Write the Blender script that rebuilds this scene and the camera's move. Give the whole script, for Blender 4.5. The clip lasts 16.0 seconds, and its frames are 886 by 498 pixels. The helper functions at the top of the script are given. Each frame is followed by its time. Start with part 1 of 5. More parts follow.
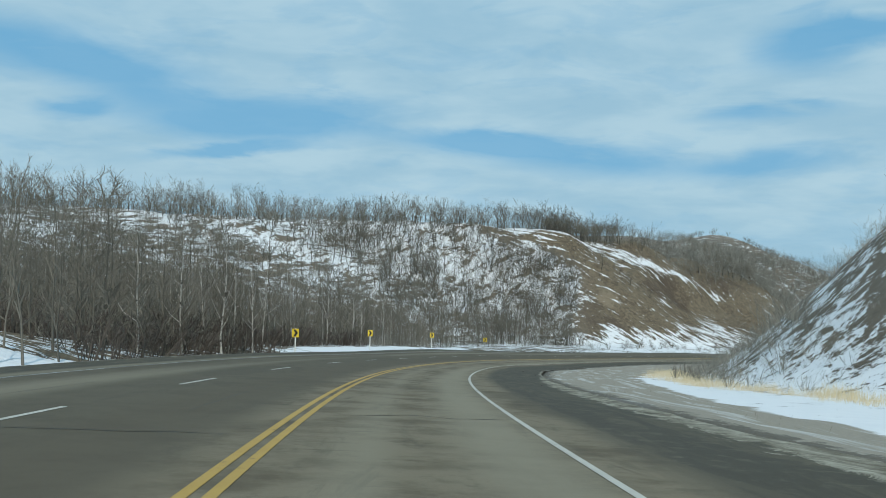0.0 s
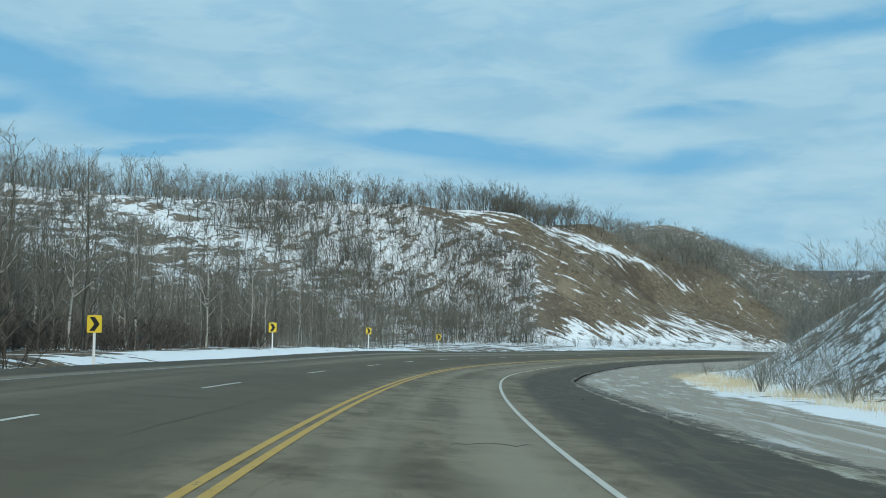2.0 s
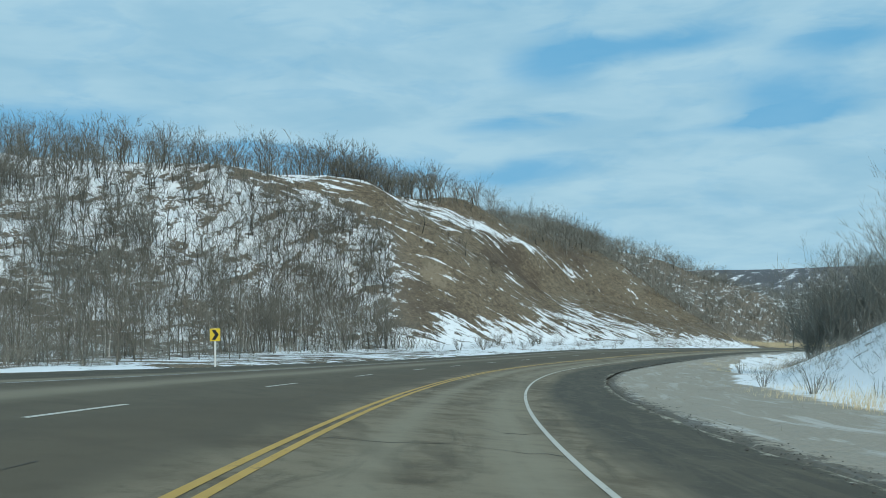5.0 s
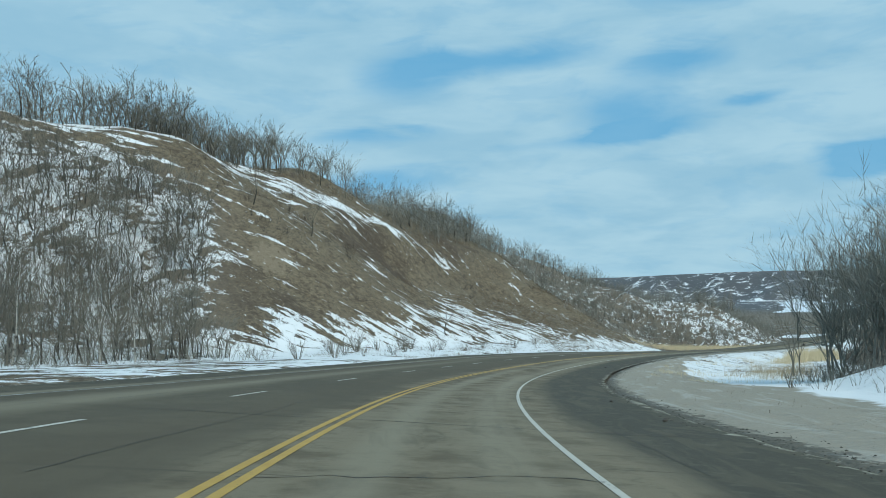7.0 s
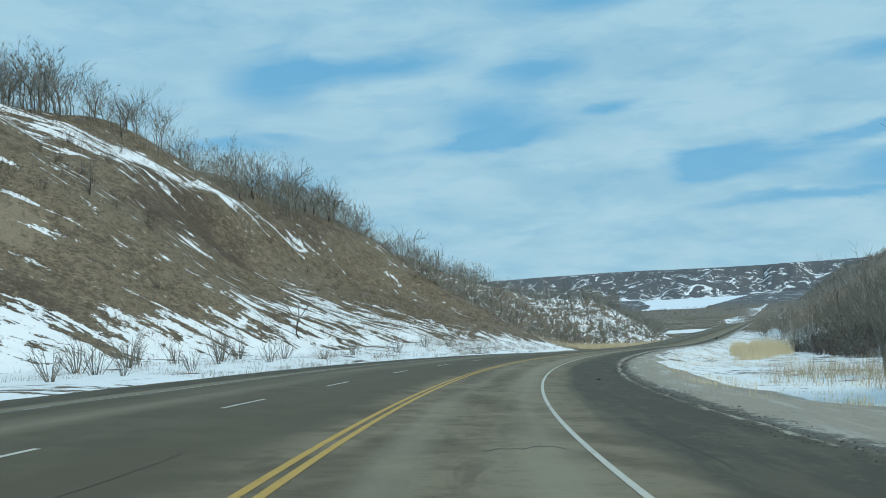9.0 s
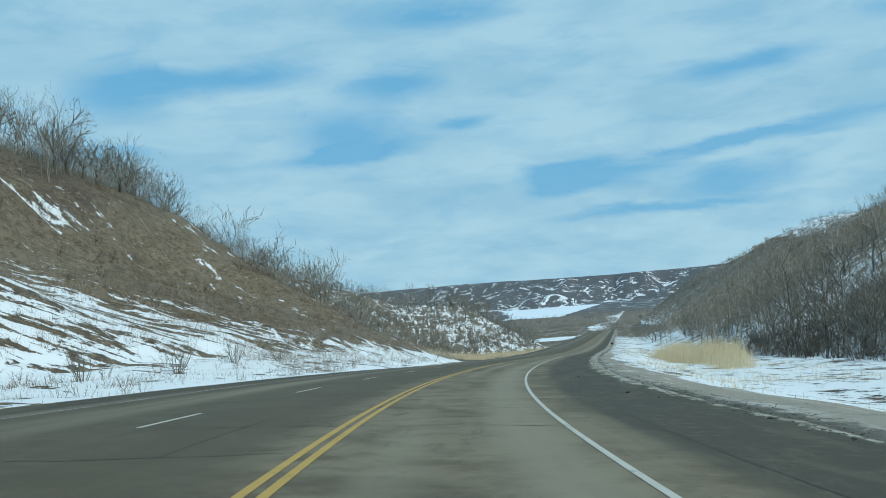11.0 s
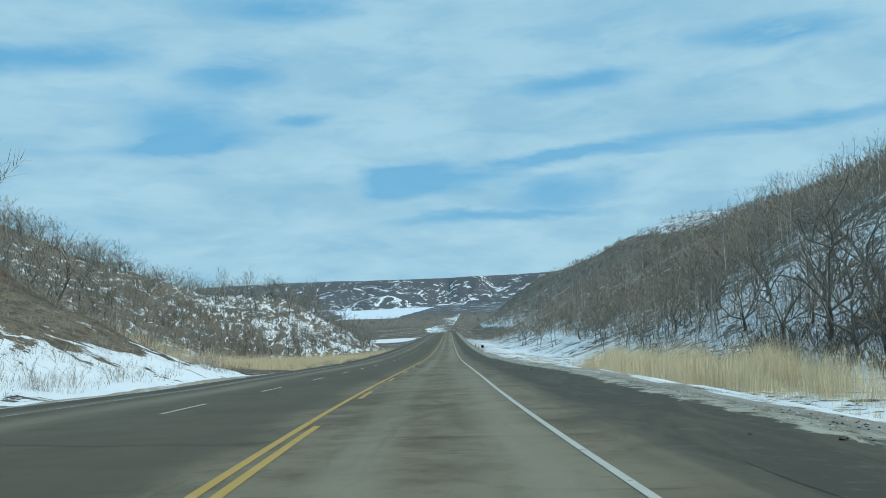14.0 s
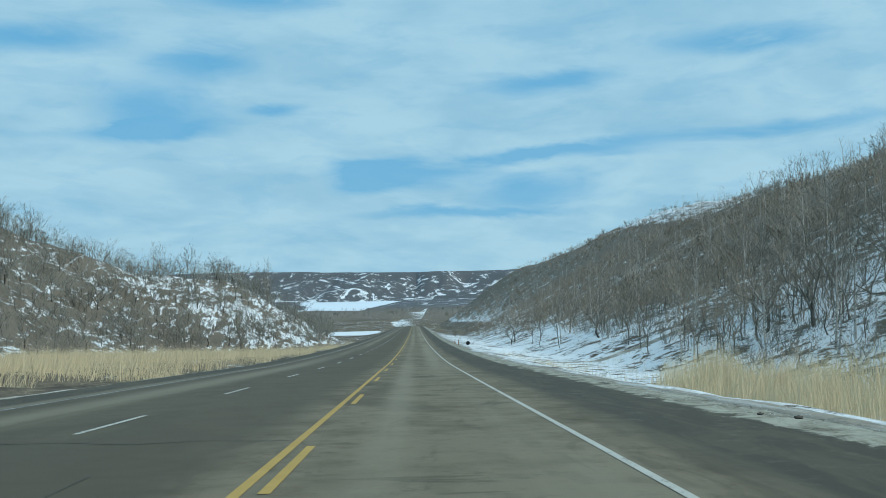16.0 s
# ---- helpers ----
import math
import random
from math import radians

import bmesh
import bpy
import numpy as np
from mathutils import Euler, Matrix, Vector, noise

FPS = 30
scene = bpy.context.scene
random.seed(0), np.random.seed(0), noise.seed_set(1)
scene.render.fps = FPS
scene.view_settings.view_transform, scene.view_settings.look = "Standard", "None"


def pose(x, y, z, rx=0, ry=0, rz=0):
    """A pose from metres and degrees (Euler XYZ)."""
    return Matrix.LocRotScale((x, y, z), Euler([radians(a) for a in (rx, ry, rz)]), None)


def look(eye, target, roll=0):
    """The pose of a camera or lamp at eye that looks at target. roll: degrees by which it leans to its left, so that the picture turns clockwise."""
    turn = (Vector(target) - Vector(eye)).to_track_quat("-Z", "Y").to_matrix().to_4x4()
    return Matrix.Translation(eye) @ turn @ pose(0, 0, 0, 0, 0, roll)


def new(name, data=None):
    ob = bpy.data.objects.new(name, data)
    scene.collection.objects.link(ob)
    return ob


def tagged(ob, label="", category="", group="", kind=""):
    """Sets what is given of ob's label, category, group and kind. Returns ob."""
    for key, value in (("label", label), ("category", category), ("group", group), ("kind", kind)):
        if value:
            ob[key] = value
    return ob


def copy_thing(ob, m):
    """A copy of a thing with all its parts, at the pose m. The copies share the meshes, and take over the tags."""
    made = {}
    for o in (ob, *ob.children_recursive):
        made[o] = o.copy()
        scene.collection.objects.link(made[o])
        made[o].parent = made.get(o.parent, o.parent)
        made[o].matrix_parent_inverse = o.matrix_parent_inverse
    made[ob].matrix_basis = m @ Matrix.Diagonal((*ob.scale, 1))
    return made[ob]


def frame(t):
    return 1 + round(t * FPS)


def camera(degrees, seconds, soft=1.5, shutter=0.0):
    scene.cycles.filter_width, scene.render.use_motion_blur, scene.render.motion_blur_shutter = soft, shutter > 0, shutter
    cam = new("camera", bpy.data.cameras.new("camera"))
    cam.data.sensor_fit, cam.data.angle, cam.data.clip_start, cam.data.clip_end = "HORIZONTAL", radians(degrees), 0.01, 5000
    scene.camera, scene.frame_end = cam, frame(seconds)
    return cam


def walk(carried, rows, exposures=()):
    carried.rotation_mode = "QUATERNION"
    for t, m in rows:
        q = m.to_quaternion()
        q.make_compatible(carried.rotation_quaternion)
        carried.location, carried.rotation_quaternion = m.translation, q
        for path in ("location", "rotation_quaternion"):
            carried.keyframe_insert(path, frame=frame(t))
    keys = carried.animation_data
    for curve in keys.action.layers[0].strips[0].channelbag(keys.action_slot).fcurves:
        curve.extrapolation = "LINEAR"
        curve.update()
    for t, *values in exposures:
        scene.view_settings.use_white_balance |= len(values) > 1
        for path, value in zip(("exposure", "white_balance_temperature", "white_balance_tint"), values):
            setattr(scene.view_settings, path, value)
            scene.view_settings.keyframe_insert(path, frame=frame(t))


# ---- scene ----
cam = camera(52.79, 16.0, soft=0.75)
ROWS = [
    (0.0, -0.062, 2.190, 1.366, 91.902, -1.436, 0.221),
    (0.5, -0.746, 11.014, 0.734, 92.066, -1.296, -0.609),
    (1.0, -1.135, 20.071, 0.057, 91.888, -1.369, -1.567),
    (1.5, -1.244, 29.374, -0.659, 91.897, -1.266, -2.679),
    (2.0, -1.000, 38.937, -1.415, 91.952, -0.834, -4.105),
    (2.5, -0.442, 48.760, -2.207, 91.960, -0.434, -5.544),
    (3.0, 0.382, 58.820, -3.030, 91.864, -0.367, -6.927),
    (3.5, 1.498, 69.072, -3.877, 92.218, 0.114, -8.376),
    (6.0, 12.052, 120.233, -8.096, 92.879, 1.042, -18.932),
    (6.5, 15.467, 130.508, -8.900, 93.043, 1.110, -21.283),
    (7.0, 19.253, 140.575, -9.667, 93.168, 1.623, -23.578),
    (7.5, 23.403, 150.420, -10.390, 93.317, 1.927, -25.740),
    (8.0, 27.888, 160.060, -11.085, 93.389, 2.670, -27.714),
    (8.5, 32.757, 169.493, -11.760, 93.377, 2.973, -29.798),
    (9.0, 37.990, 178.726, -12.401, 93.336, 3.384, -31.907),
    (11.5, 68.005, 219.701, -15.299, 93.524, 4.302, -43.072),
    (12.0, 74.558, 226.952, -15.790, 93.351, 3.968, -45.056),
    (12.5, 81.274, 233.891, -16.282, 93.256, 3.897, -47.067),
    (13.0, 88.131, 240.544, -16.783, 93.143, 3.557, -48.958),
    (13.5, 95.118, 246.955, -17.296, 93.043, 3.062, -50.672),
    (14.0, 102.241, 253.161, -17.812, 93.047, 2.721, -51.648),
    (14.5, 109.465, 259.272, -18.326, 92.954, 2.193, -52.378),
    (15.0, 116.735, 265.399, -18.812, 93.033, 1.592, -52.768),
    (15.5, 124.103, 271.448, -19.326, 92.964, 1.427, -53.305),
    (16.0, 131.521, 277.464, -19.871, 92.680, 0.967, -53.778),
]
walk(cam, [(t, pose(*p)) for t, *p in ROWS], [(0.0, -0.14, 6300, 6), (0.5, -0.14, 6000, 2), (3.0, -0.14, 5990, 1), (9.0, -0.14, 5970, 0), (11.0, -0.13, 5880, -1), (16.0, -0.12, 5850, -1)])

# ---- sky, sun ----
CLOUD_TURN, CLOUD_AT = 18.0, (3.1, 1.4)
# blue gaps in the cloud: bearing, height, half length, half breadth and tilt, in degrees
GAPS_ABOVE_WOOD = (
    (-25.9, 12.9, 4.6, 1.4, 2), (-20.0, 11.8, 4.6, 1.3, 0), (-23.4, 9.5, 2.2, 0.5, 5), (-12.5, 10.2, 9.3, 1.0, 3), (-11.4, 9.0, 6.1, 0.8, 3),
    (-14.1, 7.6, 4.9, 0.3, 6), (2.0, 8.8, 6.5, 0.7, -2), (9.2, 7.7, 7.3, 0.9, -4))
GAPS_ABOVE_SLOPE = (
    (22.2, 14.4, 3.3, 1.4, 6), (28.3, 15.0, 5.4, 0.7, 1), (19.5, 10.5, 3.4, 0.45, 3), (19.6, 7.5, 3.6, 0.8, 5), (38.6, 14.3, 3.0, 0.8, -1),
    (36.0, 11.4, 3.8, 1.5, 4), (43.2, 11.5, 2.1, 0.4, 3), (34.9, 9.9, 4.1, 0.5, 4))
GAPS_ABOVE_LAKE = (
    (49.4, 7.3, 2.6, 0.7, 8), (42.0, 18.3, 4.7, 0.8, 0), (61.1, 13.0, 4.6, 0.6, 5), (72.9, 14.9, 4.7, 0.7, 0), (73.6, 9.4, 6.9, 0.4, 1),
    (52.2, 7.6, 4.4, 0.9, 1), (58.0, 8.5, 3.9, 0.4, 5), (60.1, 6.3, 4.2, 0.9, 5), (55.3, 5.0, 6.8, 0.3, 0), (63.4, 8.8, 4.8, 0.4, 0))
SUN_AZIMUTH, SUN_HEIGHT = 174.0, 40.0   # degrees clockwise from +y; above the horizon


def tree_of(mat):
    mat.use_nodes = True
    nt = mat.node_tree
    nt.nodes.clear()
    return nt


class Net:
    """Short hand for building node trees."""

    def __init__(self, owner):
        self.nt = tree_of(owner)

    def node(self, kind, inputs=None, **props):
        n = self.nt.nodes.new(kind)
        for k, v in props.items():
            if k == "operation":
                n.operation = v
            elif k == "data_type":
                n.data_type = v
            elif k == "blend_type":
                n.blend_type = v
            elif k == "attribute_name":
                n.attribute_name = v
            elif k == "attribute_type":
                n.attribute_type = v
            elif k == "feature":
                n.feature = v
            elif k == "noise_dimensions":
                n.noise_dimensions = v
            elif k == "sky_type":
                n.sky_type = v
            elif k == "interpolation_type":
                n.interpolation_type = v
        for k, v in (inputs or {}).items():
            self.put(n.inputs[k], v)
        return n

    def put(self, socket, v):
        if isinstance(v, bpy.types.NodeSocket):
            self.nt.links.new(v, socket)
        elif isinstance(v, (tuple, list)) and len(v) == 3 and socket.type == "RGBA":
            socket.default_value = (*v, 1)
        else:
            socket.default_value = v

    def math(self, op, a, b=0.0, c=0.0):
        return self.node("ShaderNodeMath", {0: a, 1: b, 2: c}, operation=op).outputs[0]

    def vmath(self, op, a, b=(0, 0, 0)):
        return self.node("ShaderNodeVectorMath", {0: a, 1: b}, operation=op).outputs[0]

    def noise(self, vec, scale, detail=3.0, rough=0.55, distort=0.0):
        n = self.node("ShaderNodeTexNoise", {"Vector": vec, "Scale": scale, "Detail": detail, "Roughness": rough, "Distortion": distort})
        return n.outputs["Fac"]

    def step(self, v, lo, hi):
        return self.node("ShaderNodeMapRange", {0: v, 1: lo, 2: hi, 3: 0.0, 4: 1.0}, interpolation_type="SMOOTHSTEP").outputs[0]

    def mix(self, f, a, b):
        n = self.nt.nodes.new("ShaderNodeMix")
        n.data_type = "RGBA"
        self.put(n.inputs[0], f)
        self.put(n.inputs[6], a)
        self.put(n.inputs[7], b)
        return n.outputs[2]

    def split(self, v):
        return self.node("ShaderNodeSeparateXYZ", {0: v}).outputs

    def join(self, x, y, z=0.0):
        return self.node("ShaderNodeCombineXYZ", {0: x, 1: y, 2: z}).outputs[0]

    def attribute(self, name):
        return self.node("ShaderNodeAttribute", attribute_name=name)

    def position(self):
        return self.node("ShaderNodeNewGeometry").outputs["Position"]

    def surface(self, color, rough=0.8, bump=None, strength=0.3, distance=0.05, spec=0.3, metal=0.0):
        b = self.node("ShaderNodeBsdfPrincipled", {"Base Color": color, "Roughness": rough, "Specular IOR Level": spec, "Metallic": metal})
        if bump is not None:
            h = self.node("ShaderNodeBump", {"Height": bump, "Strength": strength, "Distance": distance})
            self.nt.links.new(h.outputs[0], b.inputs["Normal"])
        o = self.node("ShaderNodeOutputMaterial")
        self.nt.links.new(b.outputs[0], o.inputs[0])
        return b


def build_world():
    world = bpy.data.worlds.new("sky")
    scene.world = world
    w = Net(world)
    sky = w.node("ShaderNodeTexSky", sky_type="NISHITA")
    sky.sun_disc, sky.sun_elevation, sky.sun_rotation = False, radians(SUN_HEIGHT), radians(SUN_AZIMUTH)
    sky.air_density, sky.dust_density, sky.ozone_density = 1.0, 0.6, 2.0
    direction = w.node("ShaderNodeTexCoord").outputs["Generated"]
    x, y, z = w.split(direction)
    up = w.math("ADD", w.math("MAXIMUM", z, 0.0), 0.22)
    # soft broken cloud deck, seen in perspective
    plane = w.join(w.math("DIVIDE", x, up), w.math("DIVIDE", y, up), 0.0)
    turned = w.node("ShaderNodeMapping", {"Vector": plane, "Rotation": (0, 0, radians(CLOUD_TURN)), "Scale": (0.80, 1.15, 1.0), "Location": (CLOUD_AT[0], CLOUD_AT[1], 0.0)}).outputs[0]
    broad = w.noise(turned, 1.5, 2.0, 0.45, 0.15)
    fine = w.noise(turned, 2.9, 4.0, 0.55, 0.25)
    cover = w.math("ADD", broad, w.math("MULTIPLY", w.math("SUBTRACT", fine, 0.5), 0.85))
    drift = w.step(cover, 0.27, 0.55)
    bearing = w.math("MULTIPLY", w.math("ARCTAN2", x, y), 57.29578)
    height = w.math("MULTIPLY", w.math("ARCSINE", z), 57.29578)
    sheet = w.join(w.math("MULTIPLY", bearing, 0.10), w.math("MULTIPLY", height, 0.34), 0.0)
    fray = w.noise(sheet, 1.0, 4.0, 0.6, 0.4)
    fray2 = w.noise(w.vmath("ADD", sheet, (7.3, 2.9, 0.0)), 1.6, 4.0, 0.6, 0.4)
    at = w.join(w.math("ADD", bearing, w.math("MULTIPLY", w.math("SUBTRACT", fray, 0.5), 7.0)), w.math("ADD", height, w.math("MULTIPLY", w.math("SUBTRACT", fray2, 0.5), 1.7)), 0.0)
    gap = 0.0
    for a0, h0, length, breadth, tilt in GAPS_ABOVE_WOOD + GAPS_ABOVE_SLOPE + GAPS_ABOVE_LAKE:
        m = w.node("ShaderNodeMapping", {"Vector": at, "Location": (a0, h0, 0.0), "Rotation": (0.0, 0.0, radians(tilt)), "Scale": (length * 1.25, breadth * 1.45, 1.0)})
        m.vector_type = "TEXTURE"
        far_off = w.node("ShaderNodeVectorMath", {0: m.outputs[0]}, operation="LENGTH").outputs["Value"]
        gap = w.math("ADD", gap, w.step(far_off, 1.25, 0.15))
    gap = w.math("MULTIPLY", w.math("MINIMUM", gap, 1.0), w.step(fray, 0.22, 0.46))
    veil = w.math("SUBTRACT", 0.97, w.math("MULTIPLY", w.step(fray2, 0.52, 0.34), 0.20))
    veil = w.math("MULTIPLY", veil, w.math("SUBTRACT", 1.0, w.math("MULTIPLY", gap, 0.80)))
    seen = w.math("MULTIPLY", w.math("MULTIPLY", w.step(bearing, -46.0, -34.0), w.step(bearing, 100.0, 88.0)), w.step(height, 30.0, 21.0))
    cloud = w.node("ShaderNodeMix", {0: seen, 2: drift, 3: veil}).outputs[0]
    low = w.step(z, 0.34, 0.0)
    cloud = w.math("MINIMUM", w.math("ADD", w.math("MULTIPLY", cloud, 0.93), w.math("MULTIPLY", low, 0.10)), 1.0)
    blue = w.node("ShaderNodeVectorMath", {0: sky.outputs[0], "Scale": 0.075}, operation="SCALE").outputs[0]
    blue = w.mix(0.85, blue, (0.150, 0.45, 0.74))
    white = w.mix(w.step(w.math("ADD", w.math("MULTIPLY", fine, 0.5), w.math("MULTIPLY", fray, 0.5)), 0.36, 0.62), (0.385, 0.59, 0.73), (0.505, 0.69, 0.795))
    color = w.mix(cloud, blue, white)
    bg = w.node("ShaderNodeBackground", {"Color": color, "Strength": 1.0})
    out = w.node("ShaderNodeOutputWorld")
    w.nt.links.new(bg.outputs[0], out.inputs[0])


build_world()
sun = new("sun", bpy.data.lights.new("sun", "SUN"))
sun.data.energy, sun.data.angle, sun.data.color = 2.4, radians(0.8), (1.0, 0.93, 0.82)
_a, _h = radians(SUN_AZIMUTH), radians(SUN_HEIGHT)
sun.matrix_world = look((math.sin(_a) * math.cos(_h), math.cos(_a) * math.cos(_h), math.sin(_h)), (0, 0, 0))

# ---- the road's line: arc length s from the start, n metres to the left of the yellow line ----
KS = np.array([-60, -20, 20, 50, 80, 110, 140, 170, 200, 230, 260, 290, 320, 350, 380.0])
HEAD = np.array([3.11, 4.45, 2.00, -3.90, -8.77, -15.31, -21.05, -27.44, -34.58, -40.00, -45.57, -50.05, -51.70, -51.74, -51.95])
LEVEL = np.array([4.333, 1.507, -1.288, -3.602, -5.974, -8.311, -10.556, -12.613, -14.485, -16.120, -17.686, -19.306, -21.018, -22.774, -24.499])
BANK = np.array([-0.0150, -0.0042, 0.0292, 0.0506, 0.0602, 0.0947, 0.0825, 0.0683, 0.0688, 0.0715, 0.0555, 0.0303, -0.0001, 0.0020, 0.0008])
EDGE_L, EDGE_R = 9.6, -7.6


def spline(xk, yk, x):
    n = len(xk)
    h = np.diff(xk)
    a, r = np.eye(n), np.zeros(n)
    for i in range(1, n - 1):
        a[i, i - 1:i + 2] = h[i - 1], 2 * (h[i - 1] + h[i]), h[i]
        r[i] = 6 * ((yk[i + 1] - yk[i]) / h[i] - (yk[i] - yk[i - 1]) / h[i - 1])
    m = np.linalg.solve(a, r)
    x = np.clip(x, xk[0], xk[-1])
    i = np.clip(np.searchsorted(xk, x) - 1, 0, n - 2)
    t = x - xk[i]
    return yk[i] + t * ((yk[i + 1] - yk[i]) / h[i] - h[i] * (2 * m[i] + m[i + 1]) / 6) + t * t * m[i] / 2 + t ** 3 * (m[i + 1] - m[i]) / (6 * h[i])


_fs = np.arange(-60, 380.01, 0.5)
_fa = np.radians(spline(KS, HEAD, _fs))
_fv = np.stack([-np.sin(_fa), np.cos(_fa)], 1)
_fp = np.concatenate([[[0.0, 0.0]], np.cumsum((_fv[1:] + _fv[:-1]) * 0.25, axis=0)])
_fp += np.array([-1.489, 1.73]) - _fp[120]


def descent(d):
    return d * (0.036 + 0.032 * np.exp(-d / 180))


def road_at(s):
    """x, y, heading's unit vector, level and bank of the yellow line at s (arrays)."""
    s = np.asarray(s, float)
    vx, vy = np.interp(s, _fs, _fv[:, 0]), np.interp(s, _fs, _fv[:, 1])
    over = np.where(s > 380, s - 380, np.where(s < -60, s + 60, 0.0))
    x = np.interp(s, _fs, _fp[:, 0]) + over * vx
    y = np.interp(s, _fs, _fp[:, 1]) + over * vy
    z = spline(KS, LEVEL, s)
    z = np.where(s > 380, np.maximum(LEVEL[-1] - descent(np.maximum(s, 380) - 322) + descent(58.0), -44.0), z)
    z = np.where(s < -60, LEVEL[0] - 0.07 * np.maximum(s + 60, -500), z)
    return x, y, vx, vy, z, np.interp(s, KS, BANK)


def place(s, n):
    """World x, y of (s, n); far inside the bend the cross lines run parallel, so that they never meet."""
    x, y, vx, vy, _, _ = road_at(s)
    n = np.asarray(n, float)
    near = np.clip(n, -140, None)
    rest = n - near
    return x - vy * near - 0.53 * rest, y + vx * near + 0.848 * rest


def lattice(ix, iy, seed):
    h = (ix.astype(np.int64) * 374761393 + iy.astype(np.int64) * 668265263 + seed * 974634777) & 0xFFFFFFFF
    h = ((h ^ (h >> 13)) * 1274126177) & 0xFFFFFFFF
    return ((h ^ (h >> 16)) & 0xFFFF) / 65535.0


def bumps(x, y, seed=0, octaves=4):
    """Smooth value noise, about -1 to 1."""
    x, y = np.broadcast_arrays(np.asarray(x, float), np.asarray(y, float))
    total, amp, size = np.zeros(x.shape), 1.0, 0.0
    for k in range(octaves):
        ix, iy = np.floor(x).astype(np.int64), np.floor(y).astype(np.int64)
        fx, fy = x - ix, y - iy
        fx, fy = fx * fx * (3 - 2 * fx), fy * fy * (3 - 2 * fy)
        a, b = lattice(ix, iy, seed + k), lattice(ix + 1, iy, seed + k)
        c, d = lattice(ix, iy + 1, seed + k), lattice(ix + 1, iy + 1, seed + k)
        total += amp * ((a + (b - a) * fx) * (1 - fy) + (c + (d - c) * fx) * fy - 0.5) * 2
        size += amp
        amp *= 0.5
        x, y = x * 2.03 + 17.1, y * 2.03 + 9.7
    return total / size * 1.6


def smooth01(u):
    u = np.clip(u, 0, 1)
    return u * u * (3 - 2 * u)


# hillsides: foot, crest and the crest's height over the road, along s
LS = np.array([-300, 60, 120, 170, 200, 218, 235, 260, 285, 310, 325, 336, 346, 364, 380, 430, 490, 520, 545, 570, 600, 625, 650, 700, 900.0])
L_FOOT = np.array([43, 43, 44, 44, 40, 37, 33, 28, 22.5, 17.5, 15, 15, 20, 34, 44, 58, 58, 54, 45, 29, 20, 22, 38, 84, 200.0])
L_CREST = np.array([113, 113, 113, 110, 102, 94, 80, 66, 64, 63, 63, 63, 64, 76, 93, 120, 116, 106, 95, 79, 56, 57, 72, 156, 330.0])
L_TOP = np.array([23, 23, 24, 27, 32, 33, 34, 35, 34.5, 32, 30.5, 30, 29.5, 33, 37, 41.5, 38, 33, 26.5, 19.5, 17.5, 15, 9, 3, 0.5])
RS = np.array([-300, 40, 60, 85, 120, 140, 155, 170, 190, 205, 218, 232, 250, 270, 290, 311, 340, 380, 430, 500, 560, 610, 650, 740, 850, 1000, 1100, 1250.0])
R_FOOT = np.array([30, 29, 26, 23, 22.5, 21.5, 20.5, 20, 20, 21, 26, 34, 37, 36, 33, 31, 29.5, 23, 18, 17, 17, 17, 17, 17, 18, 20, 40, 60.0])
R_CREST = np.array([58, 57, 54.5, 50.5, 50, 50.5, 51.5, 52, 51, 48, 54, 80, 95, 98, 97, 95, 92, 97, 102, 107, 107, 107, 107, 118, 102, 82, 90, 120.0])
R_TOP = np.array([23, 23, 23, 23, 22, 20.5, 19.5, 18, 16, 11, 9, 14, 20, 25, 28, 30, 32.5, 34, 35.5, 37.5, 39, 41, 45, 53.5, 46, 40, 22, 1.0])


def hillside(u):
    """0 at the foot, 1 at the crest: straight, with a hollow foot and a rounded brow."""
    return np.where(u < 1, 0.62 * np.clip(u, 0, 1) + 0.38 * smooth01(u), 1.0)


def open_slope(u, s):
    """The open slope's profile: even at first, hollow at the foot farther on."""
    even = np.interp(u, [0, 0.25, 0.5, 0.63, 0.89, 1.0], [0, 0.26, 0.53, 0.70, 0.93, 1.0])
    hollow = np.interp(u, [0, 0.05, 0.43, 0.50, 0.55, 0.65, 0.76, 1.0], [0, 0.04, 0.27, 0.35, 0.44, 0.67, 0.79, 1.0])
    return even + (hollow - even) * smooth01((s - 266) / 26) * smooth01((344 - s) / 20)


